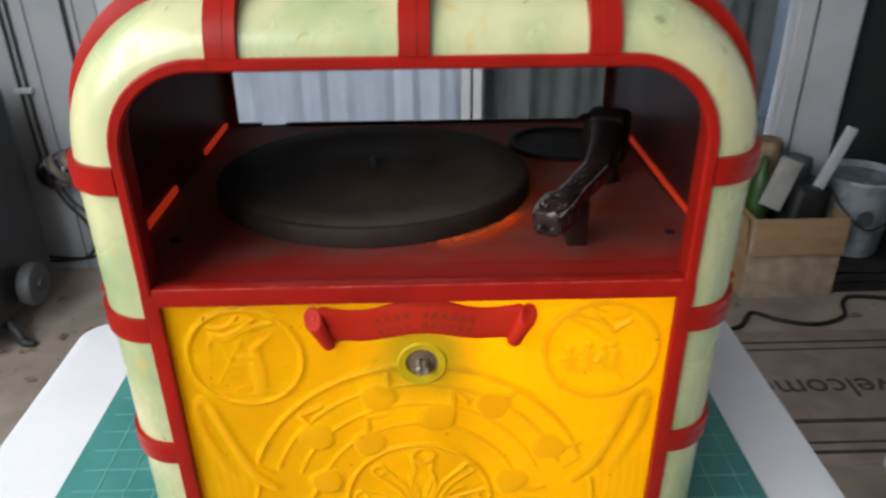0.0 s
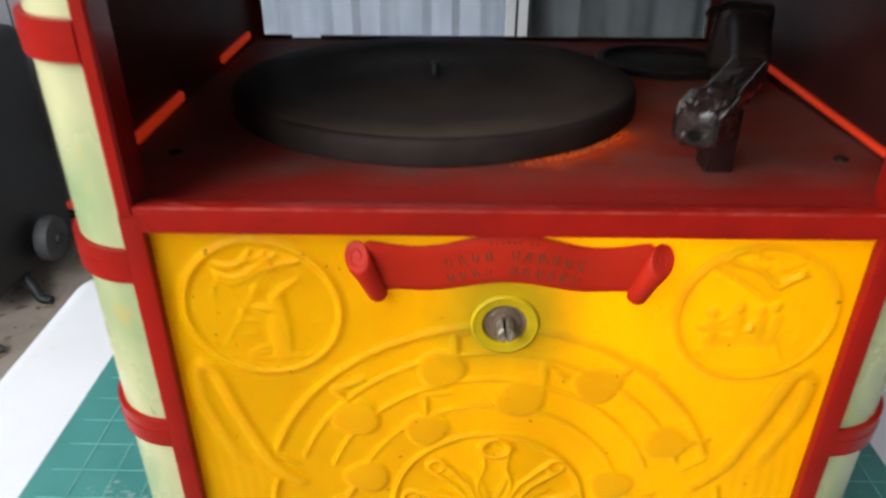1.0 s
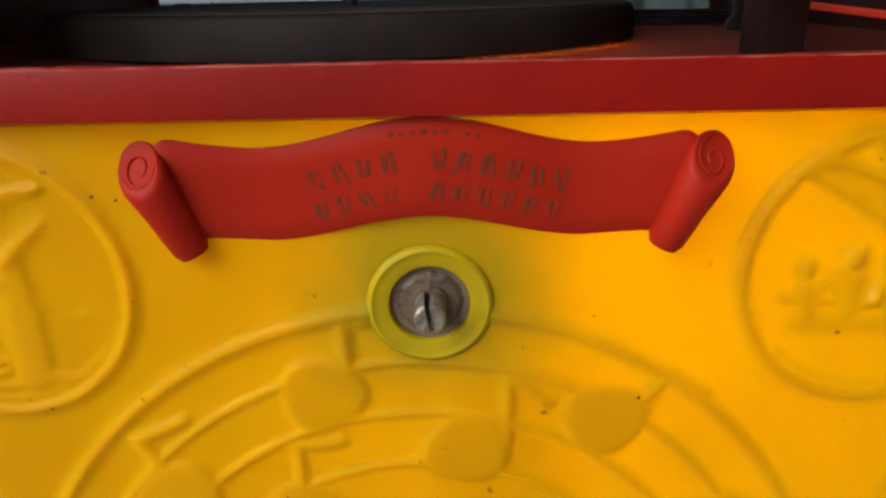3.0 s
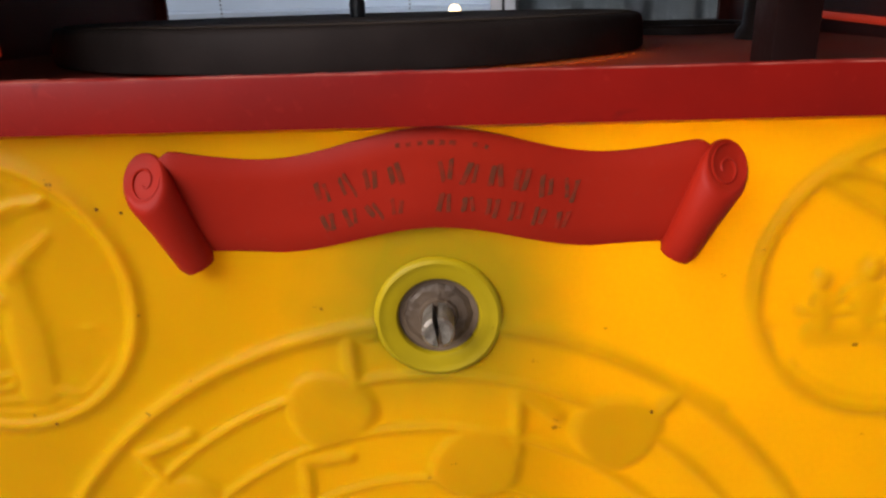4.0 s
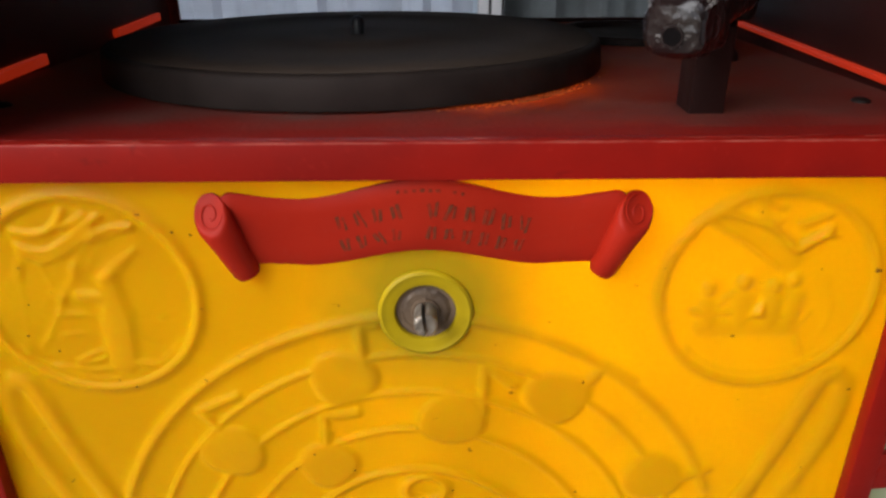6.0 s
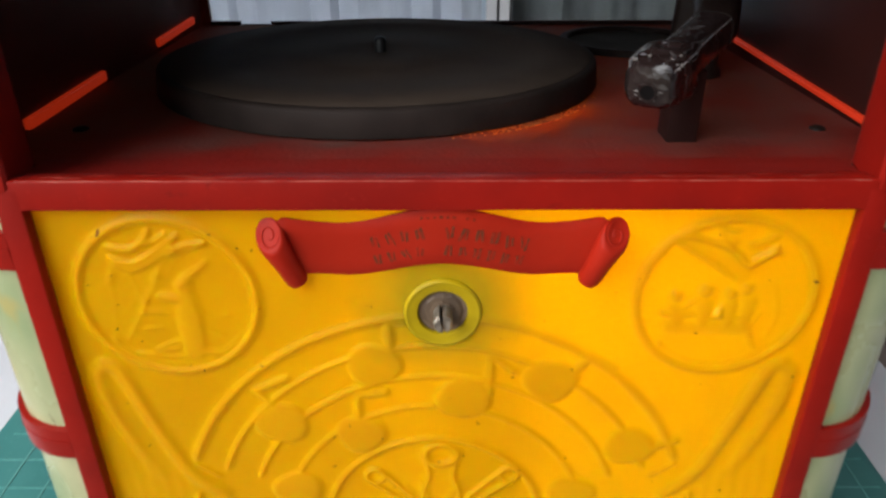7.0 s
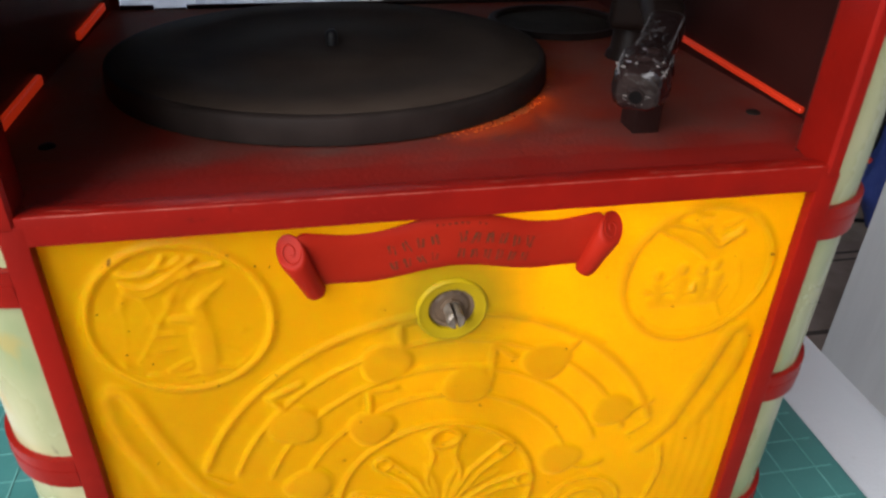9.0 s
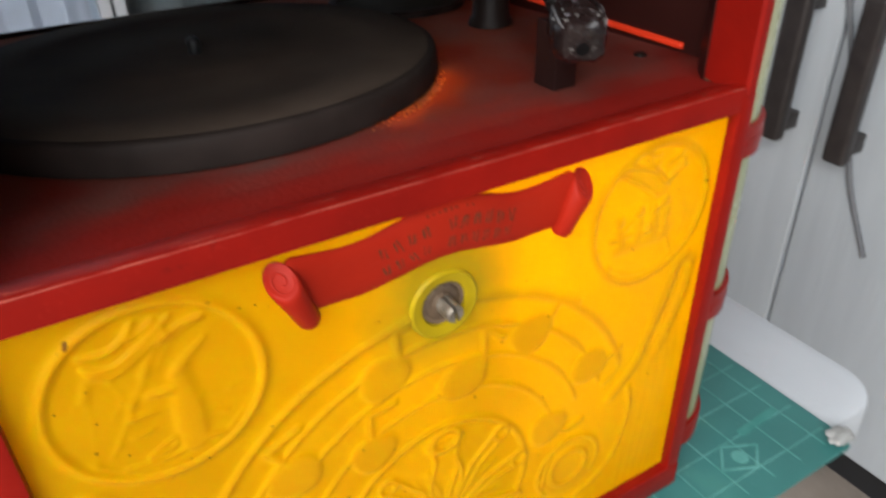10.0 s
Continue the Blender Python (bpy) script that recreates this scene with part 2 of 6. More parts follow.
def panel_material():
    """Translucent yellow moulded plastic, greened by age round the control, with small dark scuffs."""
    m = mk("yellow_moulded_plastic", (0.735, 0.395, 0.0), (0.67, 0.342, 0.0), 16, 0.42, 0.08, 0.05, 260, spec=0.11, transl=0.17, tcol=(1.0, 0.53, 0.0))
    nt = m.node_tree
    n, link = nt.nodes, nt.links.new
    bs = n["Principled BSDF"]
    bs.inputs["Subsurface Weight"].default_value = 0.7
    bs.inputs["Subsurface Radius"].default_value = (1.0, 0.45, 0.05)
    bs.inputs["Subsurface Scale"].default_value = 0.007
    col = bs.inputs["Base Color"].links[0].from_socket
    tc = n.new("ShaderNodeTexCoord")
    dist = n.new("ShaderNodeVectorMath")
    dist.operation = "DISTANCE"
    dist.inputs[1].default_value = (0.0, 0.0, 0.945 - 0.743 + 0.004)
    link(tc.outputs["Object"], dist.inputs[0])
    nz = n.new("ShaderNodeTexNoise")
    nz.inputs["Scale"].default_value = 55
    link(tc.outputs["Object"], nz.inputs["Vector"])
    wob = n.new("ShaderNodeMath")
    wob.operation = "MULTIPLY_ADD"
    wob.inputs[1].default_value = 0.014
    link(nz.outputs["Fac"], wob.inputs[0])
    link(dist.outputs["Value"], wob.inputs[2])
    rg = n.new("ShaderNodeMapRange")
    rg.inputs["From Min"].default_value, rg.inputs["From Max"].default_value = 0.024, 0.047
    rg.inputs["To Min"].default_value, rg.inputs["To Max"].default_value = 0.9, 0.0
    link(wob.outputs[0], rg.inputs["Value"])
    mx = n.new("ShaderNodeMix")
    mx.data_type = "RGBA"
    mx.inputs["B"].default_value = (0.36, 0.255, 0.005, 1)
    link(rg.outputs[0], mx.inputs["Factor"])
    link(col, mx.inputs["A"])
    sc = n.new("ShaderNodeTexNoise")
    sc.inputs["Scale"].default_value, sc.inputs["Detail"].default_value = 150, 5
    link(tc.outputs["Object"], sc.inputs["Vector"])
    sr = n.new("ShaderNodeMapRange")
    sr.inputs["From Min"].default_value, sr.inputs["From Max"].default_value = 0.70, 0.735
    link(sc.outputs["Fac"], sr.inputs["Value"])
    m3 = n.new("ShaderNodeMix")
    m3.data_type = "RGBA"
    m3.inputs["B"].default_value = (0.14, 0.05, 0.01, 1)
    link(sr.outputs[0], m3.inputs["Factor"])
    link(mx.outputs["Result"], m3.inputs["A"])
    # thicker moulding passes less light; its dimmer glow is also painted in the colour
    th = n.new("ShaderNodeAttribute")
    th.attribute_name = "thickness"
    glow_dim = n.new("ShaderNodeMapRange")
    glow_dim.inputs["From Min"].default_value, glow_dim.inputs["From Max"].default_value = 0.0002, 0.0017
    glow_dim.inputs["To Min"].default_value, glow_dim.inputs["To Max"].default_value = 0.0, 0.85
    link(th.outputs["Fac"], glow_dim.inputs["Value"])
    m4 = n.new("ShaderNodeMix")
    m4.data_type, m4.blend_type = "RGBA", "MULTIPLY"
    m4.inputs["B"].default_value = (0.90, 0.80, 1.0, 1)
    link(glow_dim.outputs[0], m4.inputs["Factor"])
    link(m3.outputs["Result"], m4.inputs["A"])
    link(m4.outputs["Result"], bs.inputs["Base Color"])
    pas = n.new("ShaderNodeMapRange")
    pas.inputs["From Min"].default_value, pas.inputs["From Max"].default_value = -0.0007, 0.0017
    pas.inputs["To Min"].default_value, pas.inputs["To Max"].default_value = 0.47, 0.07
    link(th.outputs["Fac"], pas.inputs["Value"])
    aged = n.new("ShaderNodeMath")
    aged.operation = "MULTIPLY_ADD"
    aged.inputs[1].default_value, aged.inputs[2].default_value = -0.9, 1.0
    link(rg.outputs[0], aged.inputs[0])
    both = n.new("ShaderNodeMath")
    both.operation = "MULTIPLY"
    link(pas.outputs[0], both.inputs[0])
    link(aged.outputs[0], both.inputs[1])
    link(both.outputs[0], n["Mix Shader"].inputs[0])
    return m


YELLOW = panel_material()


def deck_material():
    """Red plastic, wiped clean along the front edge, under uneven brown dust further in."""
    m = mk("dusty_red_deck", (0.135, 0.013, 0.010), (0.130, 0.052, 0.042), 22, 0.62, 0.14, 0.25, 500, spec=0.10, transl=0.085, tcol=(1.0, 0.42, 0.04), speck=0.45, speck_col=(0.165, 0.082, 0.066), low=0.36, high=0.64)
    nt = m.node_tree
    n, link = nt.nodes, nt.links.new
    bs = n["Principled BSDF"]
    col = bs.inputs["Base Color"].links[0].from_socket
    tc = n.new("ShaderNodeTexCoord")
    axes = n.new("ShaderNodeSeparateXYZ")
    link(tc.outputs["Object"], axes.inputs[0])
    squash = n.new("ShaderNodeMapping")
    squash.inputs["Scale"].default_value = (0.55, 1.3, 1.0)
    link(tc.outputs["Object"], squash.inputs["Vector"])
    nz = n.new("ShaderNodeTexNoise")
    nz.inputs["Scale"].default_value, nz.inputs["Detail"].default_value, nz.inputs["Roughness"].default_value = 60, 6, 0.68
    link(squash.outputs[0], nz.inputs["Vector"])
    wob = n.new("ShaderNodeMath")
    wob.operation = "MULTIPLY_ADD"
    wob.inputs[1].default_value = 0.060
    link(nz.outputs["Fac"], wob.inputs[0])
    link(axes.outputs["Y"], wob.inputs[2])
    edge = n.new("ShaderNodeMapRange")
    edge.inputs["From Min"].default_value, edge.inputs["From Max"].default_value = 0.056, 0.096
    edge.inputs["To Min"].default_value, edge.inputs["To Max"].default_value = 0.85, 0.0
    link(wob.outputs[0], edge.inputs["Value"])
    mx = n.new("ShaderNodeMix")
    mx.data_type = "RGBA"
    mx.inputs["B"].default_value = (0.27, 0.010, 0.006, 1)
    link(edge.outputs[0], mx.inputs["Factor"])
    link(col, mx.inputs["A"])
    link(mx.outputs["Result"], bs.inputs["Base Color"])
    return m


RED_DECK = deck_material()


def glass_material():
    m = bpy.data.materials.new("window_glass")
    m.use_nodes = True
    bs = m.node_tree.nodes["Principled BSDF"]
    bs.inputs["Base Color"].default_value = (0.93, 0.97, 1.0, 1)
    bs.inputs["Roughness"].default_value = 0.02
    bs.inputs["Transmission Weight"].default_value = 1.0
    bs.inputs["IOR"].default_value = 1.08
    return m


def glow_material():
    m = bpy.data.materials.new("warm_lamp_globe")
    m.use_nodes = True
    bs = m.node_tree.nodes["Principled BSDF"]
    bs.inputs["Base Color"].default_value = (1.0, 0.85, 0.6, 1)
    bs.inputs["Emission Color"].default_value = (1.0, 0.70, 0.34, 1)
    bs.inputs["Emission Strength"].default_value = 3.2
    return m


def bulb_material():
    m = bpy.data.materials.new("glow_arc_emission")
    m.use_nodes = True
    bs = m.node_tree.nodes["Principled BSDF"]
    bs.inputs["Emission Color"].default_value = (1.0, 0.55, 0.20, 1)
    bs.inputs["Emission Strength"].default_value = 50.0
    return m


# emission stands in for light leaking through the slots beside the deck
def slot_glow_material():
    m = bpy.data.materials.new("red_slot_glow")
    m.use_nodes = True
    bs = m.node_tree.nodes["Principled BSDF"]
    bs.inputs["Base Color"].default_value = (0.6, 0.03, 0.008, 1)
    bs.inputs["Emission Color"].default_value = (1.0, 0.055, 0.012, 1)
    bs.inputs["Emission Strength"].default_value = 0.145
    return m


def frosted_material():
    m = bpy.data.materials.new("frosted_cabinet_bulb")
    m.use_nodes = True
    bs = m.node_tree.nodes["Principled BSDF"]
    bs.inputs["Emission Color"].default_value = (1.0, 0.72, 0.32, 1)
    bs.inputs["Emission Strength"].default_value = 105.0
    return m


def glint_material():
    m = bpy.data.materials.new("amber_glint")
    m.use_nodes = True
    bs = m.node_tree.nodes["Principled BSDF"]
    bs.inputs["Emission Color"].default_value = (1.0, 0.36, 0.06, 1)
    bs.inputs["Emission Strength"].default_value = 2.5
    return m


GLINT = glint_material()
FROSTED = frosted_material()
SLOT_GLOW = slot_glow_material()
BULB = bulb_material()
GLASS = glass_material()
GLOW = glow_material()

# ---- mesh helpers ----
ORIGIN = {}


def thing(name, at, label, category, group="", kind=""):
    """An empty at the base of a thing; its parts are built in world places under it."""
    ob = new(name)
    ob.location = at
    ob.empty_display_size = 0.05
    ORIGIN[ob.name] = Vector(at)
    return tagged(ob, label, category, group, kind)


def part(name, bm, material, parent, label="", smooth=True):
    """Links a bmesh, made in world places, as one mesh under a thing or a part."""
    me = bpy.data.meshes.new(name)
    org = ORIGIN[parent.name]
    bmesh.ops.translate(bm, verts=bm.verts, vec=-org)
    bmesh.ops.recalc_face_normals(bm, faces=bm.faces)
    bm.to_mesh(me)
    bm.free()
    me.materials.append(material)
    ob = new(name, me)
    ob.parent = parent
    ORIGIN[ob.name] = org
    if smooth:
        me.polygons.foreach_set("use_smooth", [True] * len(me.polygons))
        me.set_sharp_from_angle(angle=radians(38))
    return tagged(ob, label)


def solid(name, bm, material, label, category, kind="", group="", smooth=True):
    """Links a bmesh as a top-level thing of one mesh, with its origin at its base."""
    cs = [v.co for v in bm.verts]
    low = Vector((sum(c.x for c in cs) / len(cs), sum(c.y for c in cs) / len(cs), min(c.z for c in cs)))
    bmesh.ops.translate(bm, verts=bm.verts, vec=-low)
    bmesh.ops.recalc_face_normals(bm, faces=bm.faces)
    me = bpy.data.meshes.new(name)
    bm.to_mesh(me)
    bm.free()
    me.materials.append(material)
    ob = new(name, me)
    ob.location = low
    ORIGIN[ob.name] = low
    if smooth:
        me.polygons.foreach_set("use_smooth", [True] * len(me.polygons))
        me.set_sharp_from_angle(angle=radians(38))
    return tagged(ob, label, category, group, kind)


def add_box(bm, x0, x1, y0, y1, z0, z1, bevel=0.0, segs=2, turn=None):
    """A box, bevelled, added to bm; turn: a matrix put on it about its middle."""
    sub = bmesh.new()
    bmesh.ops.create_cube(sub, size=1)
    bmesh.ops.scale(sub, verts=sub.verts, vec=(x1 - x0, y1 - y0, z1 - z0))
    if bevel > 0:
        bmesh.ops.bevel(sub, geom=sub.edges[:], offset=bevel, segments=segs, profile=0.6, affect="EDGES")
    mid = Vector(((x0 + x1) / 2, (y0 + y1) / 2, (z0 + z1) / 2))
    merge(bm, sub, Matrix.Translation(mid) @ (turn or Matrix.Identity(4)))
    return bm


def merge(bm, sub, m=None):
    if m is not None:
        bmesh.ops.transform(sub, matrix=m, verts=sub.verts)
    tmp = bpy.data.meshes.new("tmp")
    sub.to_mesh(tmp)
    sub.free()
    bm.from_mesh(tmp)
    bpy.data.meshes.remove(tmp)


def box(*a, **k):
    return add_box(bmesh.new(), *a, **k)


def lathe(profile, at, axis="z", steps=48):
    """A turned shape from (radius, height) pairs round an axis through at; both ends close where the radius is 0."""
    bm = bmesh.new()
    rings = []
    for r, h in profile:
        if r < 1e-6:
            rings.append([bm.verts.new((0, 0, h))])
        else:
            rings.append([bm.verts.new((r * math.cos(2 * math.pi * k / steps), r * math.sin(2 * math.pi * k / steps), h)) for k in range(steps)])
    for a, b in zip(rings, rings[1:]):
        for k in range(steps):
            q = (k + 1) % steps
            if len(a) == 1 and len(b) == 1:
                continue
            if len(a) == 1:
                bm.faces.new((a[0], b[k], b[q]))
            elif len(b) == 1:
                bm.faces.new((a[k], a[q], b[0]))
            else:
                bm.faces.new((a[k], a[q], b[q], b[k]))
    m = Matrix.Identity(4)
    if axis == "y":
        m = Matrix.Rotation(radians(90), 4, "X")      # height runs to -y
    elif axis == "x":
        m = Matrix.Rotation(radians(90), 4, "Y")
    elif not isinstance(axis, str):
        m = Vector((0, 0, 1)).rotation_difference(Vector(axis)).to_matrix().to_4x4()
    bmesh.ops.transform(bm, matrix=Matrix.Translation(at) @ m, verts=bm.verts)
    return bm


def pipe(points, r, steps=10, bm=None, taper=None):
    """A round rod or cable along smooth points, with closed ends."""
    bm = bm or bmesh.new()
    pts = [Vector(p) for p in points]
    rings = []
    side = None
    for i, p in enumerate(pts):
        d = (pts[min(i + 1, len(pts) - 1)] - pts[max(i - 1, 0)]).normalized()
        if side is None:
            side = d.orthogonal().normalized()
        side = (side - d * side.dot(d)).normalized()
        up = d.cross(side)
        rr = r if taper is None else r + (taper - r) * i / (len(pts) - 1)
        rings.append([bm.verts.new(p + rr * (math.cos(2 * math.pi * k / steps) * side + math.sin(2 * math.pi * k / steps) * up)) for k in range(steps)])
    for a, b in zip(rings, rings[1:]):
        for k in range(steps):
            q = (k + 1) % steps
            bm.faces.new((a[k], a[q], b[q], b[k]))
    bm.faces.new(rings[0][::-1])
    bm.faces.new(rings[-1])
    return bm


def curve_through(pts, n=8):
    """Catmull-Rom points through the given ones."""
    p = [Vector(q) for q in pts]
    p = [2 * p[0] - p[1]] + p + [2 * p[-1] - p[-2]]
    out = []
    for i in range(1, len(p) - 2):
        for k in range(n):
            t = k / n
            a, b, c, d = p[i - 1], p[i], p[i + 1], p[i + 2]
            out.append(0.5 * (2 * b + (c - a) * t + (2 * a - 5 * b + 4 * c - d) * t * t + (3 * b - a - 3 * c + d) * t ** 3))
    return out + [p[-2]]


def slab(outline, z0, z1, bevel=0.0, axis="z"):
    """A plate of the given outline between two heights; axis y: outline is (x, z) and heights run along y."""
    bm = bmesh.new()
    f = bm.faces.new([bm.verts.new((a, b, z0) if axis == "z" else (a, z0, b)) for a, b in outline])
    ext = bmesh.ops.extrude_face_region(bm, geom=[f])
    vs = [g for g in ext["geom"] if isinstance(g, bmesh.types.BMVert)]
    bmesh.ops.translate(bm, verts=vs, vec=(0, 0, z1 - z0) if axis == "z" else (0, z1 - z0, 0))
    bmesh.ops.recalc_face_normals(bm, faces=bm.faces)
    if bevel > 0:
        es = [e for e in bm.edges if len(e.link_faces) == 2 and e.calc_face_angle(0) > radians(60)]
        bmesh.ops.bevel(bm, geom=es, offset=bevel, segments=2, profile=0.6, affect="EDGES")
    return bm


def rounded(x0, x1, y0, y1, r, n=8):
    out = []
    for cx, cy, a0 in ((x1 - r, y1 - r, 0), (x0 + r, y1 - r, 90), (x0 + r, y0 + r, 180), (x1 - r, y0 + r, 270)):
        for k in range(n + 1):
            a = radians(a0 + 90 * k / n)
            out.append((cx + r * math.cos(a), cy + r * math.sin(a)))
    return out

# ---- the setting ----
X0, X1, Y0, Y1, H = -1.75, 2.3, -1.9, 1.9, 2.4
solid("floor", box(-6, 6, -6, 6, -0.1, 0.0), CONCRETE, "dusty pale brown concrete garage floor", "floor", "structure", smooth=False)
solid("ceiling", box(X0 - 0.1, X1 + 0.1, Y0, Y1 + 0.1, H, H + 0.1), WHITE_WALL, "plain white garage ceiling", "ceiling", "structure", smooth=False)
# west wall stops short of the front so daylight enters from the left
solid("wall_west", box(X0 - 0.1, X0, -0.55, Y1 + 0.1, 0, H), GREY_WALL, "grey painted garage side wall", "wall", "structure", smooth=False)
solid("wall_east", box(X1, X1 + 0.1, Y0, Y1 + 0.1, 0, H), DARK_WALL, "near-black garage side wall", "wall", "structure", smooth=False)
# the back wall: boards beside a wide glazed door
WX0, WX1 = -0.95, 1.13
back = bmesh.new()
add_box(back, X0, WX0, Y1, Y1 + 0.1, 0, H)
add_box(back, WX0, 1.33, Y1, Y1 + 0.1, 2.1, H)
solid("wall_north", back, GREY_WALL, "grey boarded wall beside the glazed door", "wall", "structure", smooth=False)
# closes the black area right of the door with a near-black face
solid("wall_northeast", box(1.33, X1, Y1, Y1 + 0.1, 0, H), DARK_WALL, "near-black wall face beside the door", "wall", "structure", smooth=False)
wall_boards = thing("trim", (0, Y1, 0), "upright grey boards with dark joints on the back wall", "wall boards", kind="structure")
x = X0 + 0.004
while x < WX0 - 0.02:
    w = min(0.145, WX0 - x - 0.004)
    part("board", box(x, x + w - 0.004, Y1 - 0.014, Y1 - 0.002, 0.0, H - 0.01, 0.003), GREY_WALL, wall_boards, smooth=False)
    x += 0.145
# unseen front wall, closed on the right to keep daylight off that side
front = bmesh.new()
add_box(front, 0.1, X1, Y0 - 0.1, Y0, 0, H)
add_box(front, X0, 0.1, Y0 - 0.1, Y0, 2.25, H)
solid("wall_south", front, GREY_WALL, "unseen garage front wall, added round a left-hand doorway", "wall", "structure", smooth=False)


def glazed_door():
    """White sliding door: outer frame, two leaves with panes and gaskets."""
    d = thing("door_1", (0.09, Y1, 0), "white plastic framed sliding glass door, closed", "glass door", kind="structure")
    y0, y1 = Y1 - 0.03, Y1 + 0.04
    for a, b, c, e in ((WX0, WX0 + 0.06, 0.0, 2.1), (WX1, 1.33, 0.0, 2.1), (WX0 + 0.06, WX1, 2.03, 2.1), (WX0 + 0.06, WX1, 0.0, 0.05)):
        part("door_frame", box(a, b, y0, y1, c, e, 0.005), UPVC, d, smooth=False)
    part("frame_seam", box(1.185, 1.19, y0 - 0.003, y0 + 0.002, 0.0, 2.1), RUBBER, d, smooth=False)
    # left leaf
    for a, b, c, e in ((WX0 + 0.063, WX0 + 0.125, 0.05, 2.03), (0.118, 0.148, 0.05, 2.03), (WX0 + 0.125, 0.118, 0.05, 0.12), (WX0 + 0.125, 0.118, 1.96, 2.03)):
        part("leaf_frame", box(a, b, y0 + 0.008, y1 - 0.03, c, e, 0.004), UPVC, d, smooth=False)
    part("gasket", box(0.149, 0.154, y0 + 0.01, y1 - 0.03, 0.05, 2.03), RUBBER, d, smooth=False)
    part("leaf_frame", box(0.155, 0.183, y0 + 0.004, y1 - 0.02, 0.05, 2.03, 0.004), UPVC, d, smooth=False)
    part("gasket", box(0.184, 0.19, y0 + 0.012, y1 - 0.02, 0.05, 2.03), RUBBER, d, smooth=False)
    for a, b in ((WX0 + 0.125, 0.118), (0.19, WX1)):
        g = part("pane", box(a, b, Y1 + 0.004, Y1 + 0.008, 0.05, 2.03), GLASS, d, "clear glass pane", smooth=False)
        g.visible_shadow = False
    return d


glazed_door()


def wavy(x0, x1, y, z0, z1, wave, depth, seed):
    """A hanging cloth with uneven upright folds."""
    rnd = random.Random(seed)
    bm = bmesh.new()
    n = int((x1 - x0) / 0.012)
    ph = [rnd.uniform(0, 6.28) for _ in range(3)]
    cols = []
    for side in (0, 0.0015):
        col = []
        for i in range(n + 1):
            x = x0 + (x1 - x0) * i / n
            yy = y + side + depth * (math.sin(6.283 * x / wave + ph[0]) + 0.45 * math.sin(6.283 * x / (wave * 0.43) + ph[1]) + 0.3 * math.sin(6.283 * x / (wave * 2.3) + ph[2]))
            col.append((bm.verts.new((x, yy, z0)), bm.verts.new((x, yy, (z0 + z1) / 2)), bm.verts.new((x, yy * 0.7 + y * 0.3, z1))))
        cols.append(col)
    for col in cols:
        for a, b in zip(col, col[1:]):
            bm.faces.new((a[0], b[0], b[1], a[1]))
            bm.faces.new((a[1], b[1], b[2], a[2]))
    return bm


solid("net_curtain", wavy(WX0 + 0.13, 0.11, Y1 + 0.10, 0.06, 0.86, 0.10, 0.009, 3), NET, "white half-height net curtain in upright folds behind glass", "curtain")
solid("dark_curtain", wavy(0.20, WX1 - 0.01, Y1 + 0.10, 0.06, 2.0, 0.16, 0.014, 5), GREY_CURTAIN, "charcoal grey curtain drawn behind the glass", "curtain")
# the pale room behind the glass
beyond = bmesh.new()
add_box(beyond, -2.2, 2.2, 3.5, 3.6, 0, 2.6)
solid("backdrop", beyond, PALE_ROOM, "pale blue wall of the bright room beyond", "backdrop", "structure", smooth=False)


def beyond_shelf():
    s = thing("wall_shelf", (-0.55, 3.4, 0.86), "long pale shelf on the far room's wall", "shelf")
    part("shelf_board", box(-1.5, 0.5, 3.28, 3.499, 0.86, 0.885, 0.004), PALE_ROOM, s, smooth=False)
    for x in (-1.2, -0.3, 0.35):
        part("bracket", box(x, x + 0.02, 3.34, 3.499, 0.76, 0.859, 0.003), GREY_RUBBER, s, smooth=False)
    return s


beyond_shelf()
for k, (bx, col) in enumerate(((-0.62, 0), (-0.1, 1))):
    cord = thing("bead_cord", (bx, Y1 + 0.07, 0.8), "dotted blind cord hanging behind the glass", "blind cord", "blind cords")
    bm = bmesh.new()
    z = 0.87
    while z < 2.0:
        sub = bmesh.new()
        bmesh.ops.create_icosphere(sub, subdivisions=1, radius=0.0032)
        merge(bm, sub, Matrix.Translation((bx, Y1 + 0.055, z)))
        z += 0.011
    part("beads", bm, GREY_RUBBER, cord)


def globe_lamp(x, y, z):
    l = thing("globe_lamp", (x, y, 0), "small warm glowing globe lamp on a tall stem", "lamp")
    part("globe", lathe([(0.0, -0.022), (0.0125, -0.019), (0.0205, -0.0075), (0.022, 0.0), (0.0205, 0.0075), (0.0125, 0.019), (0.0, 0.022)], (x, y, z), steps=24), GLOW, l, "glowing warm glass globe")
    part("stem", lathe([(0.0, 0.0), (0.09, 0.0), (0.09, 0.015), (0.012, 0.03), (0.008, 0.06), (0.008, z - 0.026), (0.011, z - 0.0205), (0.0, z - 0.0205)], (x, y, 0), steps=20), STEEL, l, "thin steel stem and foot")
    return l


globe_lamp(0.028, 2.55, 0.900)

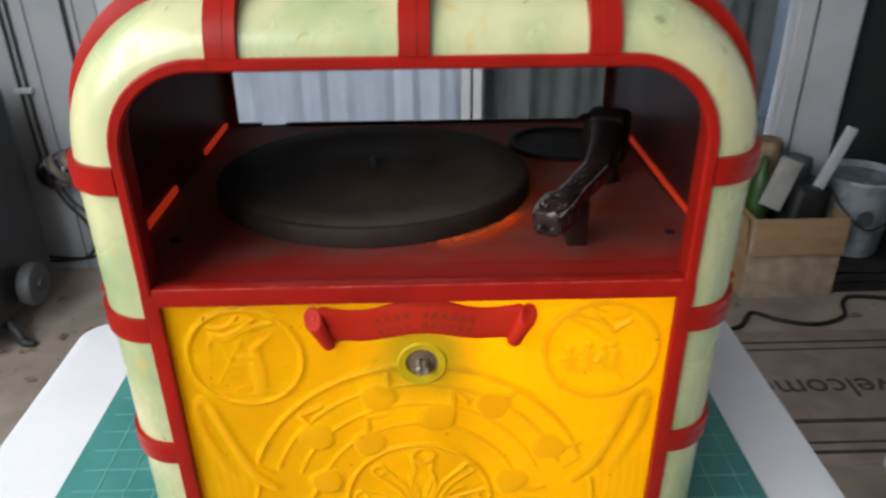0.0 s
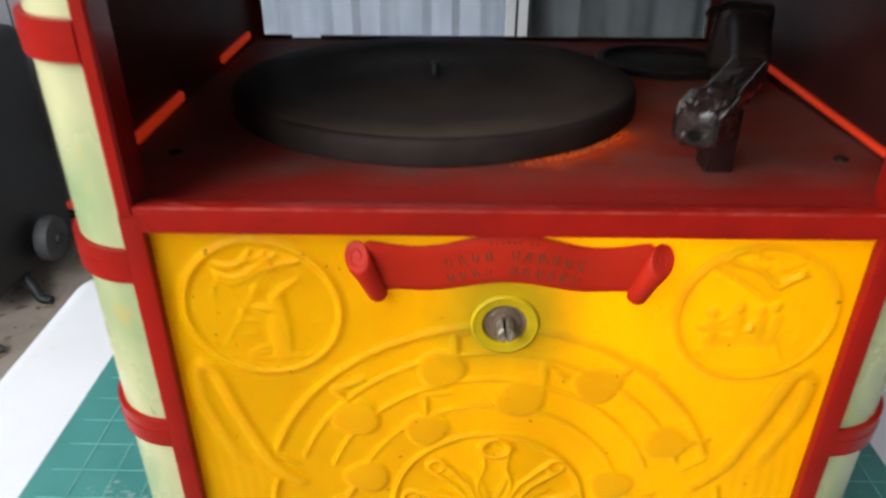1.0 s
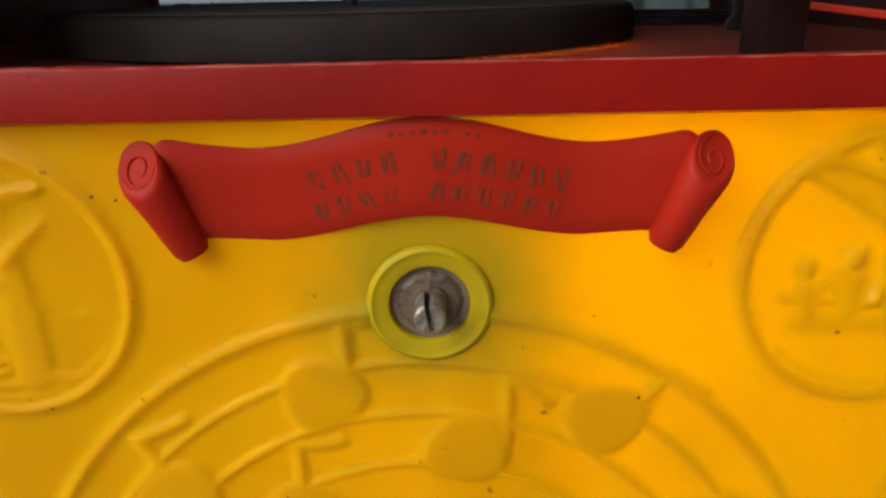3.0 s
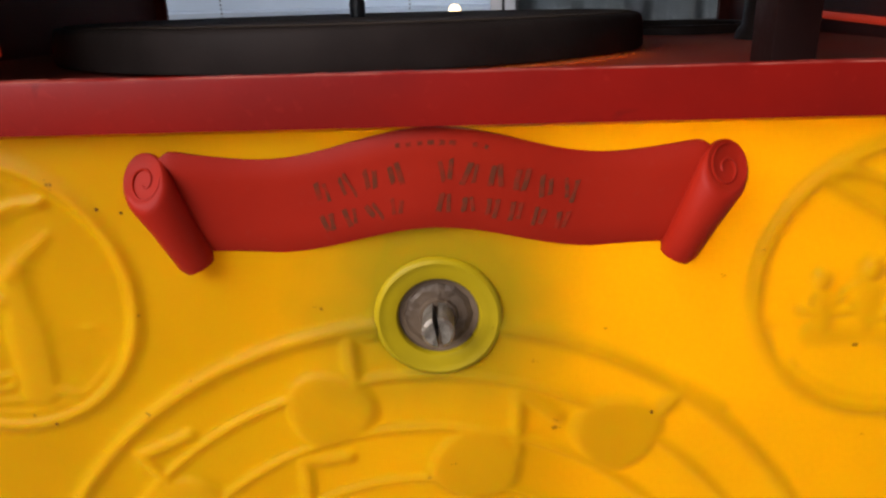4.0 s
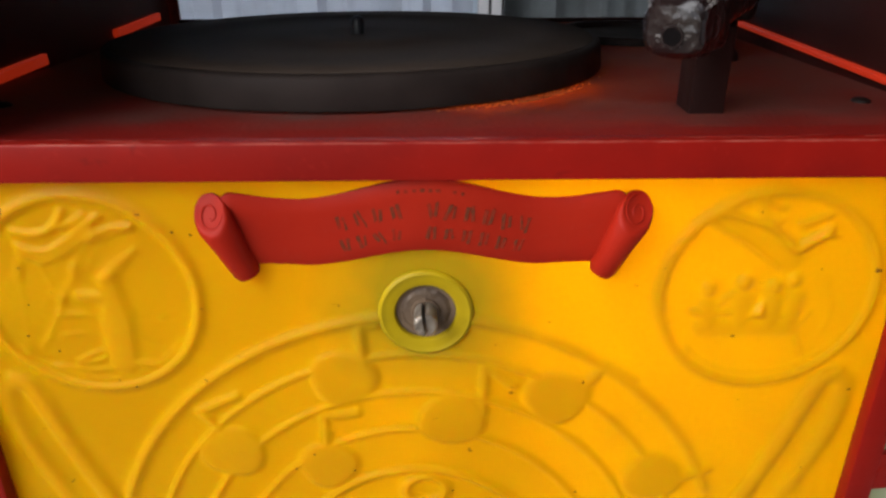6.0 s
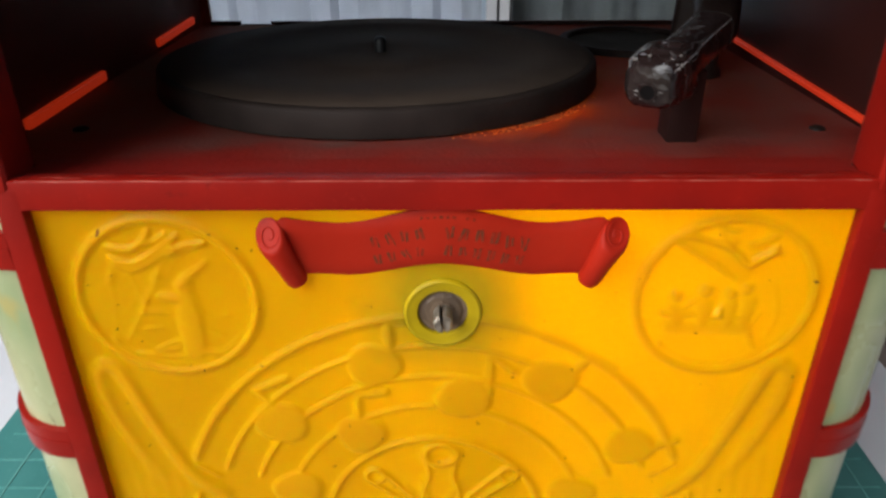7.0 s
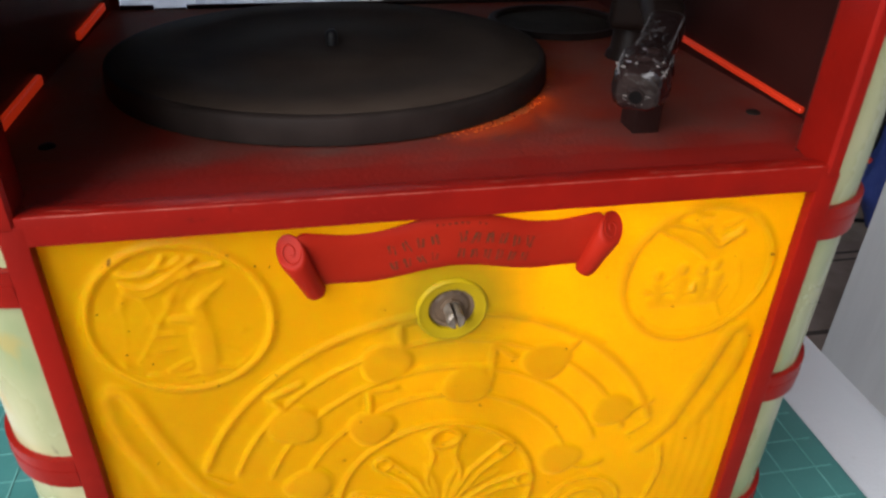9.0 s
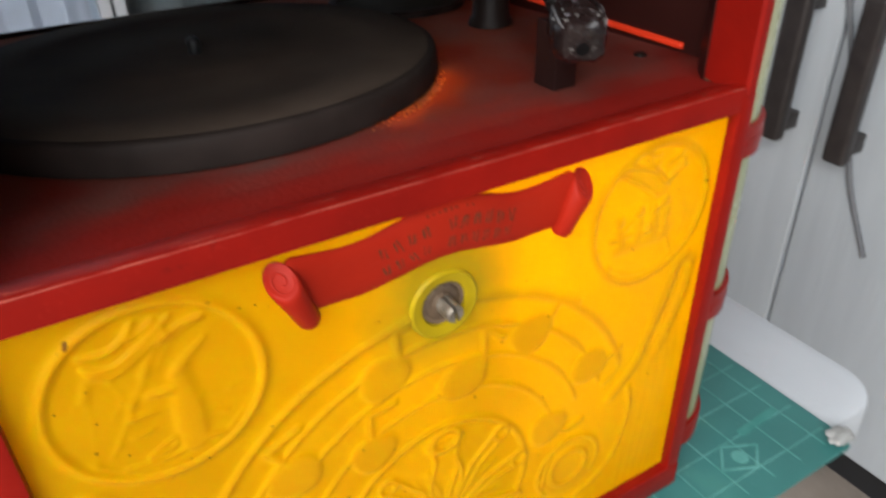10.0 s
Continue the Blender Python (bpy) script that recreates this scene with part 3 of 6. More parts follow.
# cables and fittings on the back wall
def wall_cables():
    w = thing("wall_cables", (-1.2, Y1 - 0.014, 0), "pairs of dark cables clipped down the grey wall", "cables")
    yy = Y1 - 0.022
    for dx in (0.0, 0.022):
        pts = curve_through([(-1.235 + dx, yy, 2.3), (-1.235 + dx, yy, 1.0), (-1.23 + dx, yy, 0.45), (-1.20 + dx, yy, 0.28), (-1.13 + dx * 2, yy, 0.16), (-1.16 + dx, yy, 0.05), (-1.35, yy, 0.035 + dx)], 10)
        part("cable", pipe(pts, 0.005, 8), BLACK_CABLE, w)
    part("cable", pipe([(-1.05, yy, 2.3), (-1.05, yy, 0.3)], 0.006, 8), BLACK_CABLE, w)
    for z in (0.62, 1.05, 1.5):
        part("clip", box(-1.25, -1.195, yy - 0.012, Y1 - 0.014, z, z + 0.018, 0.003), UPVC, w, "pale plastic cable clip")
    return w


wall_cables()
def wall_fitting():
    """Ribbed chrome lamp head on a short bracket, tilted up along the wall."""
    f = thing("chrome_lamp", (-1.165, Y1 - 0.016, 0.38), "ribbed chrome lamp head fixed over the wall cables", "wall lamp")
    at, ax = Vector((-1.185, Y1 - 0.085, 0.372)), Vector((0.86, 0.16, 0.48)).normalized()
    part("dome", lathe([(0.0, -0.030), (0.022, -0.027), (0.042, -0.014), (0.052, 0.006), (0.054, 0.030), (0.050, 0.034), (0.0, 0.034)], at, ax, 32), CHROME, f, "round polished chrome front")
    for k in range(4):
        h0 = 0.0345 + 0.021 * k
        r = 0.050 - 0.003 * k
        part("rib", lathe([(0.0, h0), (r - 0.006, h0), (r, h0 + 0.004), (r, h0 + 0.013), (r - 0.006, h0 + 0.0205), (0.0, h0 + 0.0205)], at, ax, 28), CHROME if k % 2 else STEEL, f)
    part("bracket", pipe([at + ax * 0.09, at + ax * 0.095 + Vector((0, 0.03, 0)), (at.x + 0.085, Y1 - 0.0145, at.z + 0.046)], 0.010, 12), STEEL, f)
    return f


wall_fitting()


# ---- floor things ----
def wheeled_bin():
    b = thing("wheeled_case", (-1.45, 1.5, 0), "black plastic wheeled case standing by the wall", "wheeled case")
    part("body", box(-1.72, -1.195, 1.30, 1.74, 0.06, 0.70, 0.05, 4), BLACK, b)
    part("foot", pipe(curve_through([(-1.25, 1.46, 0.085), (-1.215, 1.44, 0.075), (-1.185, 1.425, 0.045), (-1.165, 1.415, 0.016), (-1.135, 1.412, 0.013)], 5), 0.020, 12, taper=0.012), BLACK, b, "bent black foot")
    part("foot_cap", lathe([(0.0, 0.0), (0.010, 0.0), (0.012, 0.004), (0.008, 0.008), (0.0, 0.009)], (-1.222, 1.442, 0.092), steps=16), CHROME, b, "small bright screw cap")
    x, y = -1.155, 1.52
    wh = part("wheel", lathe([(0.0, -0.02), (0.04, -0.02), (0.060, -0.018), (0.066, 0.0), (0.060, 0.018), (0.04, 0.022), (0.0, 0.022)], (x, y, 0.150), "x", 32), GREY_RUBBER, b, "grey rubber wheel")
    part("axle_cap", lathe([(0.0, 0.022), (0.02, 0.022), (0.018, 0.03), (0.0, 0.03)], (x, y, 0.150), "x", 20), BLACK, wh)
    part("axle", lathe([(0.0, -0.1), (0.008, -0.1), (0.008, -0.019), (0.0, -0.019)], (x, y, 0.150), "x", 12), STEEL, wh)
    return b


def lying_torch():
    """A pointed tool end on the floor: pale barrel, dark tapered nose."""
    t = thing("lying_tool", (-1.2, 1.18, 0), "pale-barrelled tool with dark pointed nose on the floor", "tool")
    part("barrel", lathe([(0.0, 0.0), (0.018, 0.0), (0.019, 0.004), (0.019, 0.110), (0.0, 0.112)], (-1.31, 1.178, 0.0192), (1, 0.02, 0), 20), PAPER, t, "pale plastic barrel")
    part("nose", lathe([(0.0, 0.1121), (0.018, 0.1121), (0.0185, 0.118), (0.0165, 0.140), (0.011, 0.158), (0.004, 0.168), (0.0, 0.170)], (-1.31, 1.178, 0.0192), (1, 0.02, 0), 20), GREY_RUBBER, t, "dark grey pointed nose")
    return t


lying_torch()
wheeled_bin()
rnd = random.Random(11)
litter = bmesh.new()
for k in range(170):
    if k < 80:
        lx, ly = rnd.gauss(-1.06, 0.13), rnd.gauss(1.45, 0.20)
    else:
        lx, ly = rnd.uniform(0.5, 2.0), rnd.uniform(0.1, 1.7)
    s = rnd.choice((0.004, 0.006, 0.008, 0.012, 0.024)) * rnd.uniform(0.8, 1.2)
    a = rnd.uniform(0, 6.28)
    vs = [litter.verts.new((lx + s * u * math.cos(a) - s * 0.5 * v * math.sin(a), ly + s * u * math.sin(a) + s * 0.5 * v * math.cos(a), 0.001 + w * s)) for u, v, w in ((-1, 0, 0.0), (0, 1, 0.35), (1, 0, 0.05), (0, -1, 0.3), (0, 0, 0.0))]
    for i in range(4):
        litter.faces.new((vs[i], vs[(i + 1) % 4], vs[4]))
solid("leaf_litter", litter, LEAF, "scattered dry brown leaves and crumbs on the floor", "leaves", kind="stuff")


def cardboard_box():
    b = thing("cardboard_box", (1.14, 1.72, 0), "open brown cardboard box full of odds and ends", "cardboard box")
    x0, x1, y0, y1, h, t = 0.995, 1.285, 1.60, 1.84, 0.275, 0.006
    part("side_panel", box(x0, x1, y0, y0 + t, 0, h, 0.002), CARD_WORN, b, "scuffed cardboard side")
    part("side_panel", box(x0, x1, y1 - t, y1, 0, h, 0.002), CARD, b)
    part("end_panel", box(x0, x0 + t, y0 + t, y1 - t, 0, h, 0.002), CARD, b)
    part("end_panel", box(x1 - t, x1, y0 + t, y1 - t, 0, h, 0.002), CARD, b)
    part("bottom_panel", box(x0 + t, x1 - t, y0 + t, y1 - t, 0.0, t), CARD, b)
    part("flap", box(x0 + 0.004, x1 - 0.004, y0 - 0.014, y0 - 0.008, h - 0.115, h + 0.002, 0.002, turn=Matrix.Rotation(radians(-5), 4, "X")), CARD, b, "cardboard flap folded down outside")
    part("flap", box(x0 - 0.014, x0 - 0.008, y0 + 0.01, y1 - 0.01, h - 0.13, h, 0.002, turn=Matrix.Rotation(radians(-7), 4, "Y")), CARD, b, "cardboard flap folded down outside")
    part("tape_strip", box(x0 + 0.02, x1 - 0.09, y0 - 0.0025, y0 - 0.0005, 0.055, 0.073, 0.0005), CARD_WORN, b, "torn pale packing tape")
    return b


cardboard_box()
turn = Matrix.Rotation(radians(24), 4, "Y") @ Matrix.Rotation(radians(-14), 4, "X")
solid("card_carton", box(1.045, 1.105, 1.64, 1.670, 0.29, 0.445, 0.003, turn=turn), PAPER, "torn white card carton leaning in the box", "carton")
solid("white_batten", box(1.165, 1.195, 1.66, 1.678, 0.02, 0.55, 0.003, turn=Matrix.Rotation(radians(18), 4, "Y")), UPVC, "white plastic batten sticking out of the box", "batten")
solid("green_bottle", lathe([(0, 0), (0.030, 0), (0.033, 0.02), (0.033, 0.32), (0.026, 0.37), (0.013, 0.39), (0.013, 0.43), (0, 0.43)], (1.036, 1.70, 0.007), steps=24), GREEN_BOTTLE, "green plastic bottle standing in the box", "bottle")
solid("brown_jar", lathe([(0, 0), (0.045, 0), (0.047, 0.30), (0.045, 0.44), (0.041, 0.46), (0, 0.46)], (1.075, 1.785, 0.007), steps=28), LEAF, "brown round tub standing in the box", "tub")
solid("black_tool_case", box(1.125, 1.275, 1.70, 1.83, 0.007, 0.33, 0.015, 3), BLACK, "black plastic tool case standing in the box", "tool case")
solid("black_drill", box(1.14, 1.20, 1.72, 1.80, 0.33, 0.42, 0.02, 3, turn=Matrix.Rotation(radians(35), 4, "Z")), GREY_RUBBER, "grey and black tool lying on the case", "tool")
solid("dark_folded_cloth", box(1.10, 1.19, 1.615, 1.69, 0.10, 0.36, 0.02, 3, turn=Matrix.Rotation(radians(9), 4, "Y")), BLACK, "black folded cloth bundle among the tools", "cloth")


def paint_tub():
    b = thing("paint_tub", (1.375, 1.75, 0.11), "grey-white paint tub with wire handle on a black crate", "paint tub")
    cx, cy, z = 1.375, 1.745, 0.1105
    part("tub", lathe([(0, 0), (0.095, 0), (0.099, 0.01), (0.112, 0.24), (0.116, 0.245), (0.116, 0.257), (0.110, 0.257), (0.106, 0.237), (0, 0.237)], (cx, cy, z), steps=40), BUCKET, b)
    part("handle", pipe(curve_through([(cx - 0.115, cy - 0.02, z + 0.235), (cx - 0.09, cy - 0.10, z + 0.17), (cx - 0.01, cy - 0.125, z + 0.11), (cx + 0.08, cy - 0.10, z + 0.17), (cx + 0.115, cy - 0.02, z + 0.235)], 8), 0.003, 8), BLACK_CABLE, b, "thin wire handle")
    part("label_patch", lathe([(0.0, 0.0), (0.028, 0.0), (0.028, 0.003), (0.0, 0.003)], (cx - 0.02, cy - 0.1055, z + 0.14), "y", 24), GREY_RUBBER, b, "grey round printed patch")
    return b


paint_tub()
crate = thing("black_crate", (1.40, 1.745, 0), "black plastic slatted crate on the floor", "crate")
for a, b, c, e in ((1.30, 1.54, 1.625, 1.633), (1.30, 1.54, 1.857, 1.865), (1.30, 1.308, 1.633, 1.857), (1.532, 1.54, 1.633, 1.857)):
    for z in (0.0, 0.036, 0.072):
        part("slat", box(a, b, c, e, z, z + 0.030, 0.002), BLACK, crate, smooth=False)
part("lid", box(1.295, 1.545, 1.620, 1.870, 0.102, 0.110, 0.003), BLACK, crate, smooth=False)
for x in (1.31, 1.53):
    for y in (1.637, 1.853):
        part("post", box(x - 0.004, x + 0.004, y - 0.004, y + 0.004, 0, 0.102), BLACK, crate, smooth=False)
solid("floor_cable", pipe(curve_through([(0.86, 1.405, 0.009), (0.93, 1.43, 0.009), (0.99, 1.50, 0.009), (1.06, 1.455, 0.009), (1.16, 1.43, 0.009), (1.26, 1.47, 0.009), (1.30, 1.55, 0.009), (1.38, 1.58, 0.009), (1.7, 1.50, 0.009)], 8), 0.0065, 8), BLACK_CABLE, "thick dark cable snaking over the floor", "cable")


def doormat():
    m = thing("doormat", (1.2, 1.14, 0), "worn brown doormat with dark stripes and printed word", "doormat")
    x0, x1, y0, y1 = 0.80, 1.62, 0.86, 1.395
    part("mat", slab(rounded(x0, x1, y0, y1, 0.02), 0.0, 0.012, 0.003), COIR, m)
    for y, w in ((1.335, 0.008), (1.30, 0.006), (1.00, 0.014), (0.925, 0.007), (0.893, 0.011)):
        part("stripe", box(x0 + 0.005, x1 - 0.005, y - w / 2, y + w / 2, 0.0122, 0.0135), COIR_DARK, m, "dark woven stripe", smooth=False)
    cu = bpy.data.curves.new("word", "FONT")
    cu.body, cu.size, cu.extrude, cu.align_x, cu.align_y = "welcome", 0.108, 0.0008, "CENTER", "CENTER"
    ob = new("word", cu)
    dg = bpy.context.evaluated_depsgraph_get()
    me = bpy.data.meshes.new_from_object(ob.evaluated_get(dg))
    bpy.data.objects.remove(ob)
    w = new("printed_word", me)
    me.materials.clear()
    me.materials.append(COIR_DARK)
    w.parent = m
    w.matrix_basis = pose(1.05 - 1.2, 1.13 - 1.14, 0.0135, 0, 0, 180)
    tagged(w, "dark printed word welcome")
    return m


doormat()


def double_cabinet():
    """White two-door cabinet with dark bow handles, standing on a set-back plinth."""
    c = thing("double_cabinet", (1.26, 0.2, 0), "white two-door cabinet with dark bow handles", "cabinet")
    x, ya, yb, ys, h = 0.955, -0.45, 0.765, 0.425, 2.0
    part("carcass", box(x + 0.024, x + 0.60, ya, yb, 0.093, h, 0.006), APPLIANCE, c, smooth=False)
    # assumed plinth, its black filling the dark gap under the cabinet
    part("plinth", box(x + 0.05, x + 0.58, ya + 0.02, yb - 0.02, 0.0, 0.093), BLACK, c, smooth=False)
    for a, b, yh, wide in ((ys + 0.003, yb, 0.478, 0.040), (ya, ys - 0.003, 0.361, 0.037)):
        d = part("door", box(x, x + 0.022, a, b, 0.097, h - 0.005, 0.005, 3), APPLIANCE, c, "white textured door")
        # a flat bar standing off the door on two short legs
        bm = box(x - 0.052, x - 0.028, yh - wide / 2, yh + wide / 2, 0.626, 0.874, 0.0095, 4)
        part("handle", bm, HANDLE, d, "dark brown plastic bridge handle")
        for zl in (0.640, 0.832):
            part("handle_leg", box(x - 0.034, x + 0.001, yh - wide * 0.42, yh + wide * 0.42, zl, zl + 0.030, 0.004), HANDLE, d)
    return c


double_cabinet()
cord = pipe(curve_through([(0.945, 0.436, 0.905), (0.948, 0.424, 0.852), (0.948, 0.404, 0.791), (0.947, 0.378, 0.710), (0.946, 0.357, 0.629), (0.948, 0.346, 0.590), (0.950, 0.330, 0.551), (0.950, 0.292, 0.479)], 6), 0.0042, 8)
solid("hanging_cord", cord, CABLE, "thin grey cord hanging behind the cabinet handle", "cord")
bag = bmesh.new()
bmesh.ops.create_icosphere(bag, subdivisions=4, radius=1.0)
for v in bag.verts:
    n3 = noise.noise(v.co * 2.2) * 0.18 + noise.noise(v.co * 6) * 0.06
    v.co = Vector((v.co.x * 0.2, v.co.y * 0.16, max(v.co.z, -0.75) * 0.26)) * (1 + n3)
bmesh.ops.translate(bag, verts=bag.verts, vec=(1.78, 1.42, 0.215))
solid("blue_bag", bag, BLUE, "crumpled blue woven bag lying on the floor", "bag")

# ---- the table ----
def folding_table():
    t = thing("folding_table", (-0.02, 0.17, 0), "white moulded plastic folding table with rounded corners", "table")
    part("tabletop", slab(rounded(-0.404, 0.360, -0.030, 0.378, 0.035, 10), 0.700, 0.740, 0.006), TABLE, t)
    for x in (-0.33, 0.29):
        for y in (0.03, 0.32):
            part("leg", pipe([(x, y, 0.70), (x, y, 0.0)], 0.013, 14), GREY_RUBBER, t, "grey steel tube leg")
        part("crossbar", pipe([(x, 0.03, 0.25), (x, 0.32, 0.25)], 0.009, 12), GREY_RUBBER, t)
    return t


folding_table()


def cutting_mat():
    """Green self-healing mat with an inch grid; its front edge overhangs the table a little."""
    c = thing("cutting_mat", (-0.013, 0.18, 0.740), "green cutting mat with pale inch grid, scuffed", "cutting mat")
    xa, xb, ya, yb, z = -0.320, 0.2905, -0.047, 0.371, 0.743
    part("mat_sheet", slab(rounded(xa, xb, ya, yb, 0.008), 0.740, z, 0.0008), MAT_GREEN, c)
    y = -0.0265
    while y < yb:
        part("grid_line", box(xa + 0.012, xb - 0.006, y - 0.00045, y + 0.00045, z + 0.0001, z + 0.0003), MAT_LINE, c, smooth=False)
        y += 0.0254
    x = 0.272
    while x > xa + 0.01:
        part("grid_line", box(x - 0.00045, x + 0.00045, ya + 0.01, yb - 0.006, z + 0.0003, z + 0.0005), MAT_LINE, c, smooth=False)
        x -= 0.0254
    logo = bmesh.new()
    q = [(0.197, -0.016), (0.218, -0.026), (0.234, -0.013), (0.212, -0.002)]
    for (ax, ay), (bx, by) in zip(q, q[1:] + q[:1]):
        ln, an = math.hypot(bx - ax, by - ay), math.atan2(by - ay, bx - ax)
        mx, my = (ax + bx) / 2, (ay + by) / 2
        add_box(logo, mx - ln / 2, mx + ln / 2, my - 0.0008, my + 0.0008, z + 0.0003, z + 0.0006, turn=Matrix.Rotation(an, 4, "Z"))
    merge(logo, lathe([(0.0, 0.0003), (0.0055, 0.0003), (0.0055, 0.0), (0.0, 0.0)], (0.2155, -0.0143, z + 0.0003), steps=20))
    part("printed_patch", logo, MAT_LINE, c, "pale printed diamond outline", smooth=False)
    bars = bmesh.new()
    add_box(bars, 0.232, 0.272, -0.002, 0.004, z + 0.0003, z + 0.0006, turn=Matrix.Rotation(radians(4), 4, "Z"))
    part("printed_bar", bars, MAT_FAINT, c, "pale printed bar", smooth=False)
    rnd = random.Random(4)
    glue = bmesh.new()
    for k in range(75):
        gx, gy = -0.252 + rnd.gauss(0, 0.009), 0.072 + rnd.gauss(0, 0.007)
        sub = bmesh.new()
        bmesh.ops.create_icosphere(sub, subdivisions=1, radius=rnd.uniform(0.0005, 0.0021))
        bmesh.ops.scale(sub, verts=sub.verts, vec=(1.3, 1, 0.14))
        merge(glue, sub, Matrix.Translation((gx, gy, z + 0.0003)))
    part("glue_stain", glue, STAINMAT, c, "patch of dried white glue")
    return c


cutting_mat()
tip = bmesh.new()
bmesh.ops.create_icosphere(tip, subdivisions=3, radius=0.0085)
for v in tip.verts:
    v.co *= 1 + 0.5 * noise.noise(v.co * 170) + 0.3 * noise.noise(v.co * 420)
bmesh.ops.scale(tip, verts=tip.verts, vec=(1.25, 0.75, 0.45))
bmesh.ops.translate(tip, verts=tip.verts, vec=(0.284, -0.040, 0.7472))
solid("tissue_scrap", tip, PAPER, "small white paper scrap on the mat's corner", "paper scrap")

# ---- the toy jukebox ----
BASE = 0.7436
juke = thing("toy_jukebox", (0, 0, BASE), "red and yellow plastic toy jukebox record player, worn, knob missing", "record player")
HW, TOP, RC = 0.163, 1.137, 0.0515     # outer edge of the front trim: half width, top height, corner radius
FOOT = 0.776


def arch(offset, z0=FOOT, n=14):
    """Outline at a distance from the trim's outer edge: right foot, over the top, left foot; point and outward direction."""
    pts = []
    cx, cz, r = HW - RC, TOP - RC, RC + offset
    for z in np.linspace(z0, cz, 12)[:-1]:
        pts.append((HW + offset, z, 1.0, 0.0))
    for k in range(n + 1):
        a = radians(90 * k / n)
        pts.append((cx + r * math.cos(a), cz + r * math.sin(a), math.cos(a), math.sin(a)))
    right = pts
    mid = [(x, TOP + offset, 0.0, 1.0) for x in np.linspace(cx, -cx, 10)[1:-1]]
    left = [(-x, z, -nx, nz) for x, z, nx, nz in reversed(right)]
    return right + mid + left


def arch_at(s):
    """A place on the trim's outer edge at s metres from the right foot, and its outward direction."""
    cx, cz = HW - RC, TOP - RC
    up, quarter, flat = cz - FOOT, RC * math.pi / 2, 2 * cx
    total = 2 * up + 2 * quarter + flat
    mirror = s > total / 2
    if mirror:
        s = total - s
    if s <= up:
        p = (HW, FOOT + s, 1.0, 0.0)
    elif s <= up + quarter:
        a = (s - up) / RC
        p = (cx + RC * math.cos(a), cz + RC * math.sin(a), math.cos(a), math.sin(a))
    else:
        p = (cx - (s - up - quarter), TOP, 0.0, 1.0)
    return (-p[0], p[1], -p[2], p[3]) if mirror else p


UP, QUARTER, FLAT = TOP - RC - FOOT, RC * math.pi / 2, 2 * (HW - RC)
TOTAL = 2 * UP + 2 * QUARTER + FLAT


def slim(z):
    """How much of its full bulge the tube keeps: less over the arch than down the sides."""
    t = min(1.0, max(0.0, (z - 1.06) / 0.07))
    return 1.0 - 0.17 * t * t * (3 - 2 * t)


def sweep(s0, s1, section, close_ends=True, thin=False):
    """A section of (outward, y) points swept along the arch."""
    bm = bmesh.new()
    n = max(2, int((s1 - s0) / 0.006))
    rings = []
    for i in range(n + 1):
        x, z, nx, nz = arch_at(s0 + (s1 - s0) * i / n)
        f = slim(z) if thin else 1.0
        rings.append([bm.verts.new((x + nx * o * f, y, z + nz * o * f)) for o, y in section])
    m = len(section)
    for a, b in zip(rings, rings[1:]):
        for k in range(m):
            q = (k + 1) % m
            bm.faces.new((a[k], a[q], b[q], b[k]))
    if close_ends:
        bm.faces.new(rings[0][::-1])
        bm.faces.new(rings[-1])
    return bm


def quarter_round(a, b, y_front, grow=0.0, n=12):
    """The bulging cross-section of the cream tube, closed behind."""
    sec = [(a * math.sin(radians(90 * k / n)) + grow * math.sin(radians(90 * k / n)), y_front + b - (b + grow) * math.cos(radians(90 * k / n))) for k in range(n + 1)]
    return sec + [(a + grow, y_front + b + 0.004), (0.0145, y_front + b + 0.004), (0.0002, 0.0230)]


# straps: along the arch, as stretches (start, end)
side_z = (0.7765, 0.872, 0.968, 1.064)
straps = [(z - FOOT, z + 0.0158 - FOOT) for z in side_z]
straps += [(UP + QUARTER + (HW - RC) - x - 0.0158, UP + QUARTER + (HW - RC) - x) for x in (0.0885, -0.0079)]
straps += [(TOTAL - b, TOTAL - a) for a, b in straps[:5]]
straps.sort()
TUBE_SEC = quarter_round(0.0342, 0.038, -0.003)
STRAP_SEC = quarter_round(0.0342, 0.038, -0.003, 0.0028)
edges = [0.0] + [v for st in straps for v in st] + [TOTAL]
for a, b in zip(edges[0::2], edges[1::2]):
    if b - a > 0.004:
        part("tube", sweep(a + 0.0002, b - 0.0002, TUBE_SEC, thin=True), CREAM, juke, "marbled cream-green plastic tube section")
for a, b in straps:
    bm = sweep(a, b, STRAP_SEC)
    mid = (a + b) / 2
    st = part("strap", bm, RED, juke, "moulded red band round the tube")
    ridge = sweep(mid - 0.0016, mid + 0.0016, quarter_round(0.0342, 0.038, -0.003, 0.0031))
    part("strap_ridge", ridge, RED, st)

